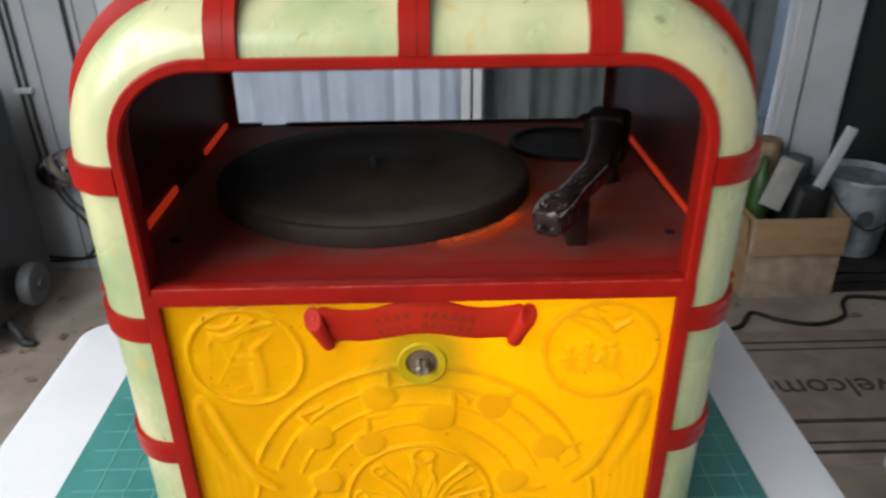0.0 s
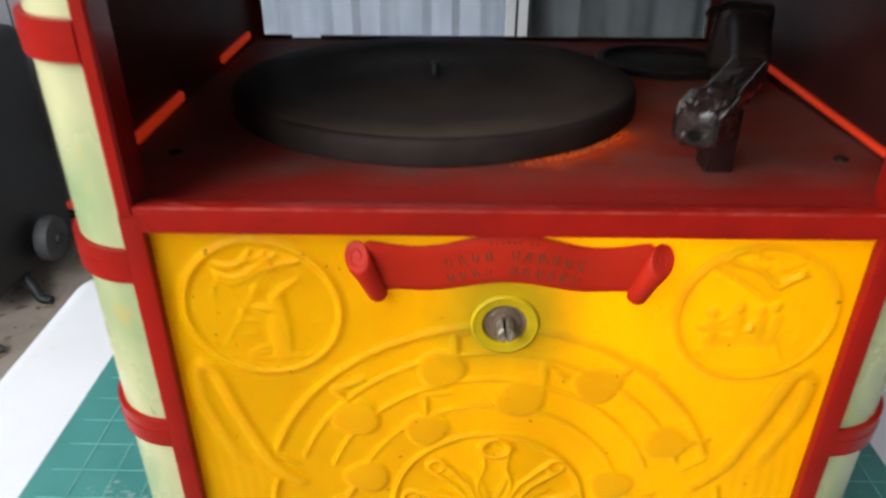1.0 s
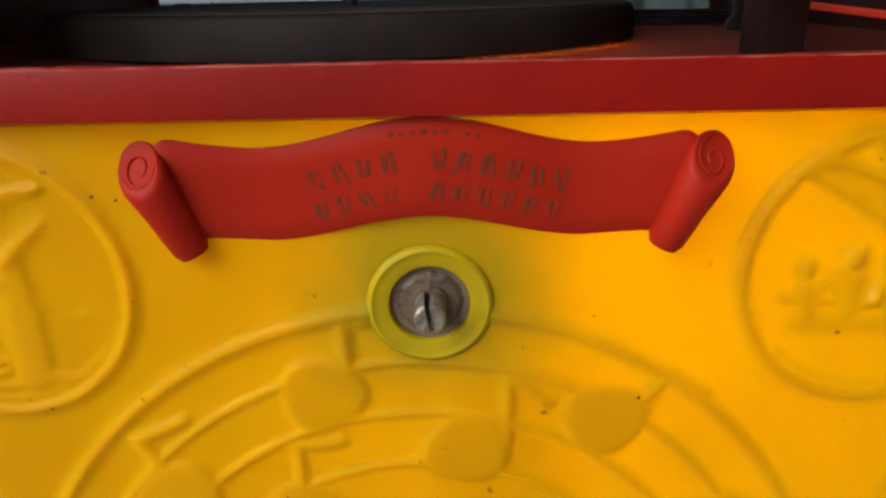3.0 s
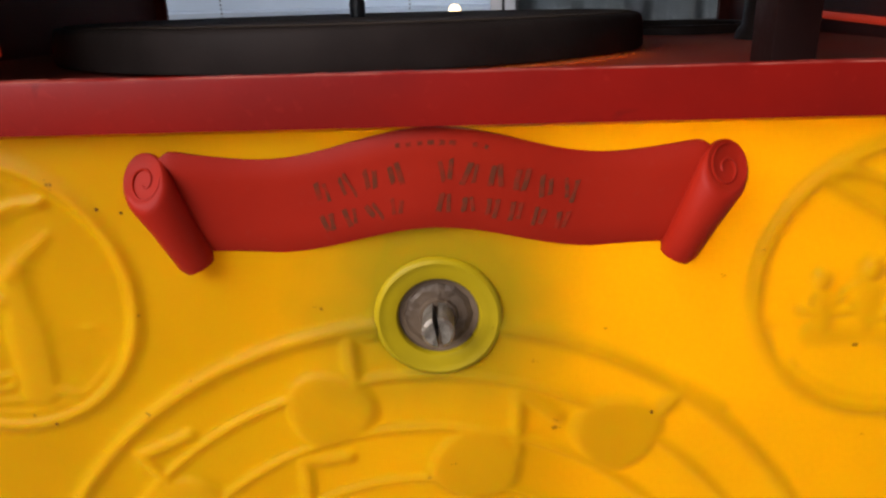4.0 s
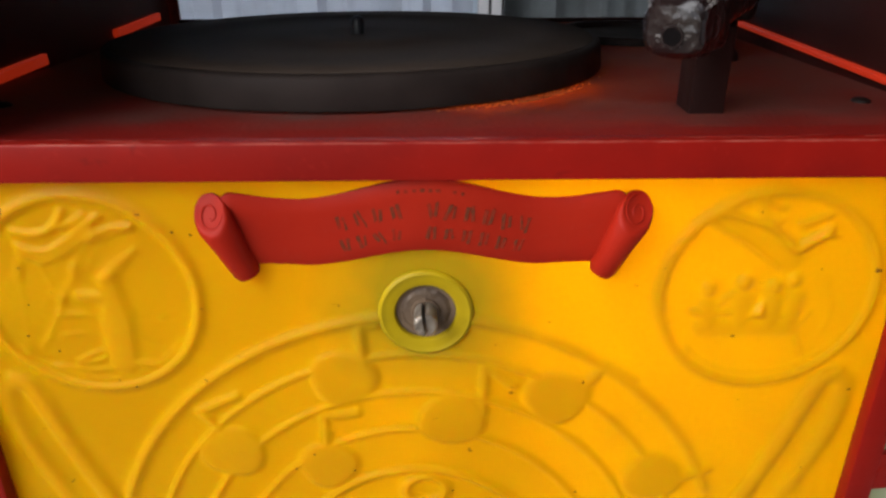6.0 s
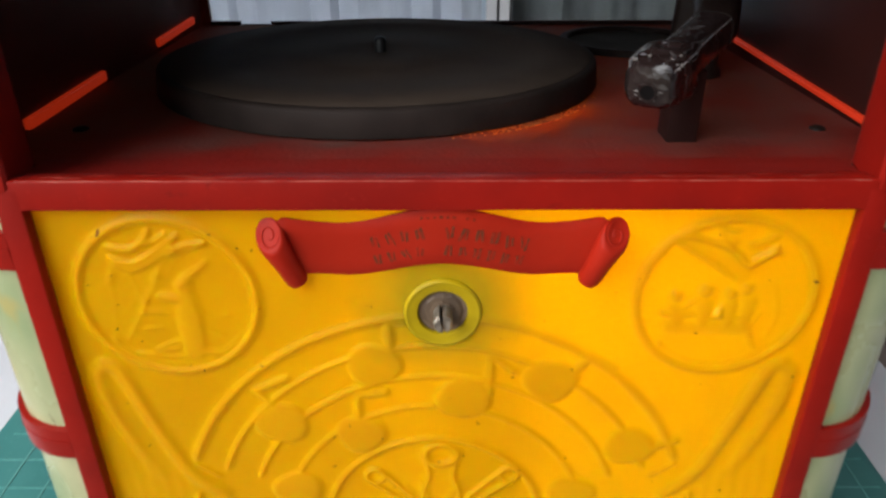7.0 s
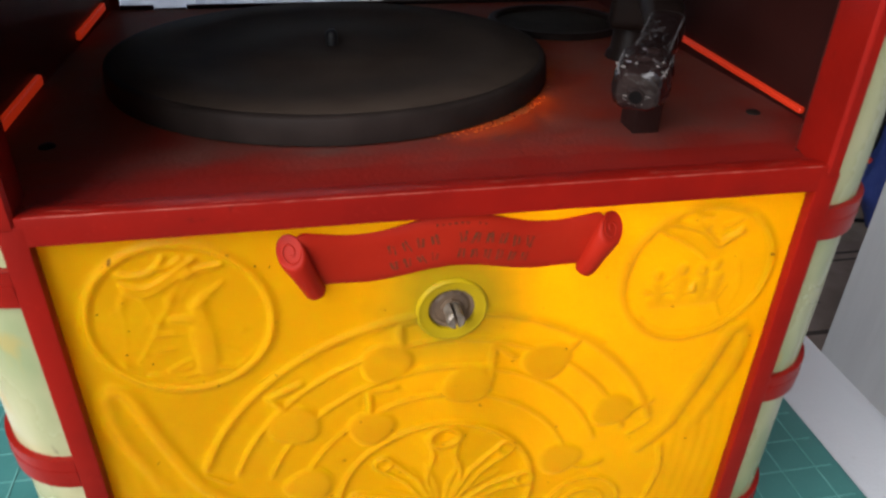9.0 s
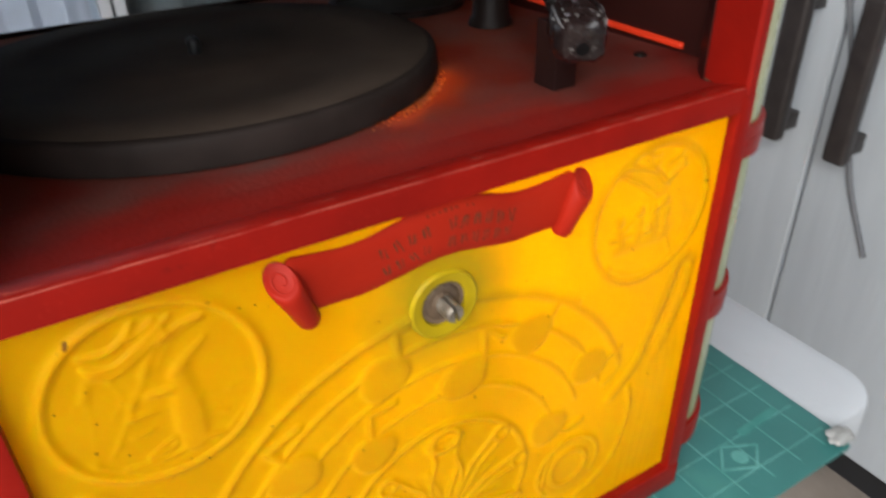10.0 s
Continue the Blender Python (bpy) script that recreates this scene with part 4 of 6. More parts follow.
# front trim: an arch band with its return into the box, down both sides of the panel
TRIM = 0.0068
trim_sec = [(-TRIM, -0.0045), (-TRIM + 0.0012, -0.006), (-0.0012, -0.006), (0.0, -0.0048), (0.0, 0.0226), (-0.0008, 0.0233), (-0.0016, 0.0229)]
part("arch_trim", sweep(1.0 - FOOT, TOTAL - (1.0 - FOOT), trim_sec), RED, juke, "red moulded trim round the opening")
for s in (1, -1):
    sx = sorted((s * 0.1536, s * 0.1632))
    part("side_trim", box(sx[0], sx[1], -0.006, 0.0, 0.7515, 1.0015, 0.0012), RED, juke)
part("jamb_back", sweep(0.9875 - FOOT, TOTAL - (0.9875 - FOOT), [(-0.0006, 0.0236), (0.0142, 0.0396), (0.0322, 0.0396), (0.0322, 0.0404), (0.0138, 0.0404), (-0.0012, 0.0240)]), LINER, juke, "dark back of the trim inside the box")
part("rear_flange", sweep(0.0, TOTAL, [(0.0200, 0.0394), (0.0360, 0.0394), (0.0374, 0.0402), (0.0374, 0.0424), (0.0200, 0.0424)]), RED, juke, "thin red rim behind the tube")
part("bottom_rail", box(-0.1635, 0.1635, -0.0065, 0.02, BASE + 0.0005, 0.7625, 0.0016), RED, juke)


def shelf_lip():
    """Front edge of the shelf: upright face, rounded top, falling smoothly back to the deck."""
    prof = [(-0.0058, 0.9932), (-0.0058, 1.0038), (-0.0056, 1.0044), (-0.0050, 1.0047), (-0.0028, 1.0047), (0.0020, 1.0041), (0.0080, 1.0022), (0.0110, 1.0010), (0.0110, 0.9932)]
    bm = bmesh.new()
    rings = [[bm.verts.new((x, y, z)) for y, z in prof] for x in (-0.1562, -0.05, 0.05, 0.1562)]
    for p, q in zip(rings, rings[1:]):
        for k in range(len(prof)):
            j = (k + 1) % len(prof)
            bm.faces.new((p[k], p[j], q[j], q[k]))
    bm.faces.new(rings[0])
    bm.faces.new(rings[-1][::-1])
    lip = part("shelf_lip", bm, RED, juke, "red shelf edge, scratched")
    slope = [(0.0112, 1.0008), (0.0150, 0.9999), (0.0200, 0.9989), (0.0260, 0.9982), (0.0360, 0.9972), (0.0360, 0.9960), (0.0130, 0.9960), (0.0112, 0.9972)]
    ap = bmesh.new()
    rings = [[ap.verts.new((x, y, z)) for y, z in slope] for x in np.linspace(-0.1628, 0.1628, 5)]
    for p, q in zip(rings, rings[1:]):
        for k in range(len(slope)):
            j = (k + 1) % len(slope)
            ap.faces.new((p[k], p[j], q[j], q[k]))
    ap.faces.new(rings[0])
    ap.faces.new(rings[-1][::-1])
    part("deck_apron", ap, RED_DECK, juke, "dusty red slope behind the shelf edge")
    # thin pale rod drawn as the bright line where the lip's edge catches light
    part("edge_highlight", pipe([(-0.1534 + 0.3068 * k / 40, -0.00548 + 0.00004 * math.sin(k * 1.7), 1.00455 + 0.00005 * math.sin(k * 2.3)) for k in range(41)], 0.00020, 6), HIGHLIGHT_SCRATCH_RED, lip, "pale line imitating a highlight on the edge")
    rnd = random.Random(21)
    scr = bmesh.new()
    for k in range(22):
        x, y = rnd.uniform(-0.148, 0.145), rnd.uniform(-0.003, 0.0015)
        ln = rnd.uniform(0.002, 0.012)
        add_box(scr, x, x + ln, y, y + rnd.uniform(0.0001, 0.00022), 1.0034, 1.0047 - max(0, y + 0.0028) * 0.13 + 0.00008, turn=Matrix.Rotation(radians(rnd.gauss(0, 3)), 4, "Z"))
    tagged(part("scratch_wear", scr, HIGHLIGHT_SCRATCH_RED, lip, smooth=False), "fine pale scratches", kind="stuff")
    return lip


shelf_lip()


for s in (1, -1):
    sx = sorted((s * 0.1637, s * 0.1940))
    part("foot_block", box(sx[0], sx[1], 0.012, 0.04, BASE + 0.0005, FOOT - 0.0003, 0.004, 3), RED, juke)

# shell: side walls and arched roof behind the tubes
OUT, THICK, YB = 0.0372, 0.004, 0.366
shell = bmesh.new()
pts_o, pts_i = arch(OUT, BASE), arch(OUT - THICK, BASE)
ys = (0.0426, 0.10, 0.18, 0.27, YB)
rows = []
for (xo, zo, _, _), (xi, zi, _, _) in zip(pts_o, pts_i):
    rows.append(([shell.verts.new((xo, y, zo)) for y in ys], [shell.verts.new((xi, y, zi)) for y in ys]))
for (ao, ai), (bo, bi) in zip(rows, rows[1:]):
    for k in range(len(ys) - 1):
        shell.faces.new((ao[k], bo[k], bo[k + 1], ao[k + 1]))
        shell.faces.new((ai[k], ai[k + 1], bi[k + 1], bi[k]))
    shell.faces.new((ao[0], ai[0], bi[0], bo[0]))
    shell.faces.new((ao[-1], bo[-1], bi[-1], ai[-1]))
for ro, ri in (rows[0], rows[-1]):
    for k in range(len(ys) - 1):
        shell.faces.new((ro[k], ro[k + 1], ri[k + 1], ri[k]))
part("shell", shell, RED_SHELL, juke, "dark red plastic shell, open at the back")
# back frame round the open back
bk = bmesh.new()
po, pi = arch(OUT - THICK - 0.0004, BASE), []
for x, z, nx, nz in po:
    pi.append((max(-0.188, min(0.188, x)), min(z, 1.150)))
ro = [(bk.verts.new((x, YB - 0.006, z)), bk.verts.new((x, YB - 0.002, z))) for x, z, _, _ in po]
ri = [(bk.verts.new((x, YB - 0.006, z)), bk.verts.new((x, YB - 0.002, z))) for x, z in pi]
for i in range(len(po) - 1):
    bk.faces.new((ro[i][0], ro[i + 1][0], ri[i + 1][0], ri[i][0]))
    bk.faces.new((ro[i][1], ri[i][1], ri[i + 1][1], ro[i + 1][1]))
    bk.faces.new((ri[i][0], ri[i + 1][0], ri[i + 1][1], ri[i][1]))
bmesh.ops.remove_doubles(bk, verts=bk.verts, dist=1e-6)
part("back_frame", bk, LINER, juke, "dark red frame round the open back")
# dark sheet added inside the upper box, over the red shell
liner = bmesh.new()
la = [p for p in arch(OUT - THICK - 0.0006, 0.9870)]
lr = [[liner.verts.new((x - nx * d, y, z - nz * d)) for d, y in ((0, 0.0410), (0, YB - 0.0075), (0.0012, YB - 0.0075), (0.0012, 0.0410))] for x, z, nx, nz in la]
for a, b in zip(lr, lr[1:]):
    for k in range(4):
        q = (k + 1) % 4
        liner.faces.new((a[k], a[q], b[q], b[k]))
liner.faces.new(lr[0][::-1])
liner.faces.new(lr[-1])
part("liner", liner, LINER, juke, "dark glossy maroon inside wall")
# floor pan of the lower box
part("floor_pan", box(-0.194, 0.194, 0.022, YB - 0.008, BASE + 0.0005, BASE + 0.004), RED_SHELL, juke)

# deck, falling a little towards the back
FALL = -0.030
PX, PY, PR = -0.0367, 0.1835, 0.1240


def deck_z(y):
    return 0.9978 + FALL * y


def lean(bm, about=0.0, fall=FALL):
    """Gives a level mesh the fall of the deck, turning about a depth."""
    for v in bm.verts:
        v.co.z += fall * (v.co.y - about)
    return bm


def deck_mesh():
    bm = bmesh.new()
    xs = sorted(set(np.round(np.concatenate([np.linspace(-0.1936, 0.1936, 79), [-0.1925, -0.1865, 0.1865, 0.1925]]), 5)))
    yv = sorted(set(np.round(np.concatenate([np.linspace(0.0128, 0.3580, 72), [0.068, 0.16, 0.268, 0.30, 0.33]]), 5)))
    vid = {}

    def vert(i, j):
        if (i, j) not in vid:
            vid[i, j] = bm.verts.new((xs[i], yv[j], deck_z(yv[j])))
        return vid[i, j]

    for i in range(len(xs) - 1):
        for j in range(len(yv) - 1):
            bm.faces.new((vert(i, j), vert(i + 1, j), vert(i + 1, j + 1), vert(i, j + 1)))
    ext = bmesh.ops.extrude_face_region(bm, geom=bm.faces[:])
    vs = [g for g in ext["geom"] if isinstance(g, bmesh.types.BMVert)]
    bmesh.ops.translate(bm, verts=vs, vec=(0, 0, -0.0025))
    return bm


part("deck", deck_mesh(), RED_DECK, juke, "dusty dark red deck with side slots", smooth=False)
# these strips glow by themselves, in place of light coming up past the deck
for sd, zm, h, ya, yb in ((1, 0.9996, 0.0034, 0.066, 0.302), (-1, 0.9976, 0.0056, 0.078, 0.166), (-1, 0.9962, 0.0052, 0.254, 0.332)):
    sx = sorted((sd * 0.1912, sd * 0.1944))
    part("slot_glow", box(sx[0], sx[1], ya, yb, zm - h / 2, zm + h / 2, 0.0011, 3), SLOT_GLOW, juke, "emissive orange-red strip low in the side wall, imitating leaking light")
for xa, xb, tall in ((-0.187, -0.1625, 0.0036), (-0.1620, -0.1390, 0.0012), (-0.1385, 0.187, 0.0034)):
    part("deck_rear_lip", box(xa, xb, 0.3555, 0.3578, deck_z(0.3566) + 0.0003, deck_z(0.3566) + tall, 0.0004), REST, juke, "dark notched lip along the back of the deck")
for sx, sy in ((0.1727, 0.0765), (-0.168, 0.078)):
    part("deck_screw", lathe([(0, 0.0016), (0.0022, 0.0014), (0.0036, 0.0006), (0.0038, 0.0), (0.0, 0.0)], (sx, sy, deck_z(sy) + 0.0001), steps=18), DARK, juke, "dark screw head")

# platter on its hub, with spindle
platter = part("platter", lean(lathe([(0.0, 0.0004), (PR - 0.0004, 0.0004), (PR + 0.0010, 0.0006), (PR + 0.0014, 0.0014), (PR + 0.0007, 0.0090), (PR + 0.0003, 0.0118), (PR - 0.0003, 0.0131), (PR - 0.0014, 0.0138), (PR - 0.004, 0.0139), (0.0, 0.0139)], (PX, PY, 0.9923), steps=128), PY, -0.034), RIM_BLACK, juke, "black round turntable platter")
part("platter_mat", lean(lathe([(0.0, 0.01395), (PR - 0.0042, 0.01395), (PR - 0.0036, 0.0141), (PR - 0.0040, 0.0144), (PR - 0.034, 0.0144), (PR - 0.0345, 0.0142), (PR - 0.078, 0.0142), (PR - 0.0785, 0.0144), (0.02, 0.0144), (0.018, 0.0142), (0.0, 0.0142)], (PX, PY, 0.9923), steps=128), PY, -0.034), BLACK_PLATTER, platter, "worn brown-black felt mat")
part("spindle", lathe([(0, 0.0), (0.0034, 0.0), (0.0036, 0.0062), (0.0031, 0.0080), (0.0019, 0.0090), (0, 0.0094)], (PX, PY, 1.0062), steps=20), BLACK, platter, "short black centre pin")
part("hub", lathe([(0.0, 0.0), (0.020, 0.0), (0.020, 0.0003), (0.0, 0.0003)], (PX, PY, deck_z(PY) + 0.0001), steps=24), DARK, platter)

# tone arm: wrapped head, tapering arm, pivot post and rest
def tone_arm():
    bm = bmesh.new()
    a, b = Vector((0.0748, 0.0138, 1.0330)), Vector((0.1215, 0.0880, 1.0385))
    d = (b - a).normalized()
    side = Vector((d.y, -d.x, 0)).normalized()
    up = side.cross(d)
    prof = [(0.0, 0.0078, 0.0068), (0.0012, 0.0092, 0.0082), (0.005, 0.0103, 0.0094), (0.010, 0.0109, 0.0101), (0.018, 0.0113, 0.0105), (0.024, 0.0112, 0.0104), (0.027, 0.0102, 0.0094), (0.030, 0.0086, 0.0080), (0.040, 0.0082, 0.0076), (0.060, 0.0083, 0.0078), (0.083, 0.0088, 0.0082)]

    def rings_along(bm, stations, n=20):
        rings = []
        for c, sd, u, w, h in stations:
            ring = []
            for k in range(n):
                t = 2 * math.pi * k / n
                cu, su = math.cos(t), math.sin(t)
                ring.append(bm.verts.new(c + sd * w * math.copysign(abs(cu) ** 0.55, cu) + u * h * math.copysign(abs(su) ** 0.6, su)))
            rings.append(ring)
        for p, q in zip(rings, rings[1:]):
            for k in range(n):
                bm.faces.new((p[k], p[(k + 1) % n], q[(k + 1) % n], q[k]))
        bm.faces.new(rings[0][::-1])
        bm.faces.new(rings[-1])

    qs = np.concatenate([np.linspace(0, 0.030, 26), np.linspace(0.032, 0.083, 20)])
    cols = [np.interp(qs, [p[0] for p in prof], [p[k] for p in prof]) for k in (1, 2)]
    rings_along(bm, [(a + d * q, side, up, w, h) for q, w, h in zip(qs, *cols)], 44)
    # the tape round the head is crumpled
    for v in bm.verts:
        along = (v.co - a).dot(d)
        if 0.0005 < along:
            c = a + d * along
            much = 0.0011 if along < 0.029 else 0.0004
            v.co += (v.co - c).normalized() * much * (noise.noise(v.co * 190) + 0.6 * noise.noise(v.co * 420))
    arm = part("tone_arm", bm, BAKELITE, juke, "mottled brown bakelite tone arm wrapped in clear tape")
    neck = bmesh.new()
    cs = curve_through([a + d * 0.0835, (0.1262, 0.102, 1.0405), (0.1345, 0.128, 1.0440), (0.1400, 0.150, 1.0450)], 5)
    rings_along(neck, [(c, side, side.cross(d).normalized(), 0.0092 + 0.0020 * i / len(cs), 0.0084) for i, c in enumerate(cs)])
    part("neck", neck, DARK, arm, "dark neck running into the pivot block")
    block = box(-0.0175, 0.0175, -0.0165, 0.0165, -0.0220, 0.0175, 0.0065, 4)
    for v in block.verts:
        v.co.z -= 0.16 * max(0.0, v.co.y)
        v.co.x *= 1.0 - 0.12 * (v.co.z + 0.022) / 0.04
    bmesh.ops.transform(block, matrix=pose(0.1472, 0.1740, 1.0370, 0, 0, -24), verts=block.verts)
    part("pivot_block", block, DARK, arm, "dark rounded pivot block")
    part("pivot_post", lathe([(0.0, 0.0), (0.0145, 0.0), (0.0140, 0.003), (0.0118, 0.006), (0.0112, 0.028), (0.0, 0.028)], (0.1500, 0.1860, deck_z(0.186) + 0.0002), steps=28), DARK, arm, "dark round post under the pivot")
    part("cue_lever", pipe([(0.1330, 0.1660, 1.0520), (0.1245, 0.1625, 1.0525), (0.1200, 0.1600, 1.0500)], 0.0022, 8), DARK, arm)
    front = a - d * 0.0004
    part("screw_hole", lathe([(0.0026, 0.0), (0.0036, 0.0), (0.0034, 0.0006), (0.0029, 0.0006), (0.0025, 0.0)], front - up * 0.002, -d, 20), BAKELITE, arm, "worn rim of the front hole")
    # flat black disc imitating the dark inside of the open hole
    part("hole_dark_disc", lathe([(0.0, 0.0003), (0.0027, 0.0003), (0.0027, 0.0), (0.0, 0.0)], front - up * 0.002, -d, 16), HOLE, arm)
    rib = bmesh.new()
    crease = random.Random(31)
    for k in range(16):
        s0 = crease.uniform(0.001, 0.05)
        s1 = min(0.08, s0 + crease.uniform(0.008, 0.03))
        t0 = crease.uniform(20, 160)
        pts = []
        for i in range(7):
            u = s0 + (s1 - s0) * i / 6
            w, h = np.interp(u, [q[0] for q in prof], [q[1] for q in prof]), np.interp(u, [q[0] for q in prof], [q[2] for q in prof])
            t = radians(t0 + crease.uniform(-2, 2) + i * crease.choice((-1.5, 0, 1.5)))
            cu, su = math.cos(t), math.sin(t)
            pts.append(a + d * u + side * w * math.copysign(abs(cu) ** 0.55, cu) + up * h * abs(su) ** 0.6)
        pipe(pts, 0.00035, 5, rib)
    for t0 in (38, 142):
        pts = []
        for q, w, h in prof[1:]:
            cu, su = math.cos(radians(t0)), math.sin(radians(t0))
            pts.append(a + d * q + side * (w + 0.0001) * math.copysign(abs(cu) ** 0.55, cu) + up * (h + 0.0001) * abs(su) ** 0.6)
        part("tape_edge", pipe(curve_through(pts, 4), 0.0004, 5), TAPE_EDGE, arm, "pale lifted tape edge")
    # ragged pale flakes round the hole; those along the front's top imitate highlights
    flakes = bmesh.new()

    def flake(c, e, f, size):
        turns = sorted(crease.uniform(0, 2 * math.pi) for _ in range(6))
        low = [c + (e * math.cos(q) * crease.uniform(0.9, 1.9) + f * math.sin(q) * crease.uniform(0.4, 0.9)) * size for q in turns]
        n = e.cross(f).normalized()
        if n.dot(d) > 0 and abs(n.dot(d)) > 0.5:
            n = -n
        ring, base = [flakes.verts.new(p + n * 0.00025) for p in low], [flakes.verts.new(p - n * 0.0006) for p in low]
        flakes.faces.new(ring)
        for k in range(6):
            flakes.faces.new((ring[k], base[k], base[(k + 1) % 6], ring[(k + 1) % 6]))

    for k in range(11):
        q = radians(crease.uniform(140, 380))
        rr = crease.uniform(0.0034, 0.0052)
        flake(front + side * rr * math.cos(q) - up * 0.002 + up * rr * 0.72 * math.sin(q), side, up, crease.uniform(0.0002, 0.0005))
    for k in range(13):
        u, q = crease.uniform(0.002, 0.012), radians(crease.choice((crease.gauss(60, 12), crease.gauss(132, 10))))
        w, h = np.interp(u, [p[0] for p in prof], [p[1] for p in prof]), np.interp(u, [p[0] for p in prof], [p[2] for p in prof])
        out = side * w * math.copysign(abs(math.cos(q)) ** 0.55, math.cos(q)) + up * h * abs(math.sin(q)) ** 0.6
        flake(a + d * u + out * 1.03, out.cross(d).normalized(), d, crease.uniform(0.0002, 0.0005))
    tagged(part("flakes_and_highlights", flakes, FLAKE, arm, "ragged pale flakes of old tape, some imitating highlights", smooth=False), kind="stuff")
    part("tape_seam", rib, TAPE_RIM, arm, "glossy clear tape seam")
    part("arm_rest", box(0.0978, 0.1112, 0.057, 0.073, deck_z(0.062) - 0.0003, 1.0275, 0.001), REST, juke, "dark maroon upright arm rest")
    return arm


tone_arm()
part("record_ring", lean(lathe([(0.0435, 0.0), (0.0490, 0.0), (0.0490, 0.0035), (0.0480, 0.0045), (0.0445, 0.0045), (0.0435, 0.0035), (0.0435, 0.0)], (0.131, 0.277, deck_z(0.277) + 0.0002), steps=56), 0.277), DARK, juke, "thin black ring on the deck")
part("ring_well", lean(lathe([(0.0, 0.0), (0.0434, 0.0), (0.0434, 0.0008), (0.0, 0.0008)], (0.131, 0.277, deck_z(0.277) + 0.0002), steps=56), 0.277), WELL, juke, "dark olive disc inside the ring")

# unseen lamp, bent along the rim to shape the amber crescent on the deck
bulb = bmesh.new()
rings = []
for k in range(25):
    ang = radians(-68 + 38 * k / 24)
    out = Vector((math.cos(ang), math.sin(ang), 0))
    p = Vector((PX, PY, 0)) + 0.1282 * out
    p.z = deck_z(p.y) - 0.0085
    r = 0.0036 * min(1.0, 0.25 + min(k, 24 - k) * 0.35)
    rings.append([bulb.verts.new(p + r * (math.cos(math.pi * j / 6) * out + math.sin(math.pi * j / 6) * Vector((0, 0, 1)))) for j in range(12)])
for a, b in zip(rings, rings[1:]):
    for k in range(12):
        bulb.faces.new((a[k], a[(k + 1) % 12], b[(k + 1) % 12], b[k]))
bulb.faces.new(rings[0])
bulb.faces.new(rings[-1][::-1])
part("glow_arc_lamp", bulb, BULB, juke, "unseen curved lamp added for the glow at the platter's edge")
# emissive dot placed to imitate a glint in the gap under the platter
for gx, gy in ((0.0485, 0.1025),):
    part("glint_dot", lathe([(0.0, 0.0), (0.0006, 0.0001), (0.0008, 0.0005), (0.0005, 0.0009), (0.0, 0.0011)], (gx, gy, deck_z(gy) + 0.0001), steps=12), GLINT, juke, "tiny emissive dot imitating an amber glint")
part("bulb_holder", lathe([(0.0, 0.0), (0.012, 0.0), (0.012, 0.006), (0.006, 0.008), (0.004, 0.2330), (0.0, 0.2330)], (0.0437, 0.0877, BASE + 0.0045), steps=18), STEEL, juke)
# amber is in the crumbs' own translucent colour, imitating a lit sparkle
dust = bmesh.new()
rnd = random.Random(17)
for k in range(230):
    ang, rr = radians(rnd.gauss(-50, 8)), PR + rnd.uniform(0.0002, 0.0052)
    sub = bmesh.new()
    bmesh.ops.create_icosphere(sub, subdivisions=1, radius=rnd.uniform(0.0002, 0.0008))
    bmesh.ops.scale(sub, verts=sub.verts, vec=(rnd.uniform(0.8, 2.4), 1, 0.5))
    y = PY + rr * math.sin(ang)
    merge(dust, sub, pose(PX + rr * math.cos(ang), y, deck_z(y) + 0.0002, 0, 0, rnd.uniform(0, 180)))
tagged(part("lit_dust", dust, AMBER_DUST, juke, "crumbs of dust lit amber from below"), kind="stuff")

part("cabinet_bulb", lathe([(0.0, -0.014), (0.006, -0.013), (0.012, -0.006), (0.013, 0.0), (0.0115, 0.006), (0.006, 0.012), (0.0, 0.014)], (0.060, 0.150, 0.904), steps=24), FROSTED, juke, "frosted lit bulb behind the panel")
part("bulb_stem", lathe([(0.0, 0.0), (0.014, 0.0), (0.014, 0.006), (0.006, 0.008), (0.006, 0.135), (0.0, 0.135)], (0.060, 0.150, BASE + 0.0045), steps=18), DARK, juke)

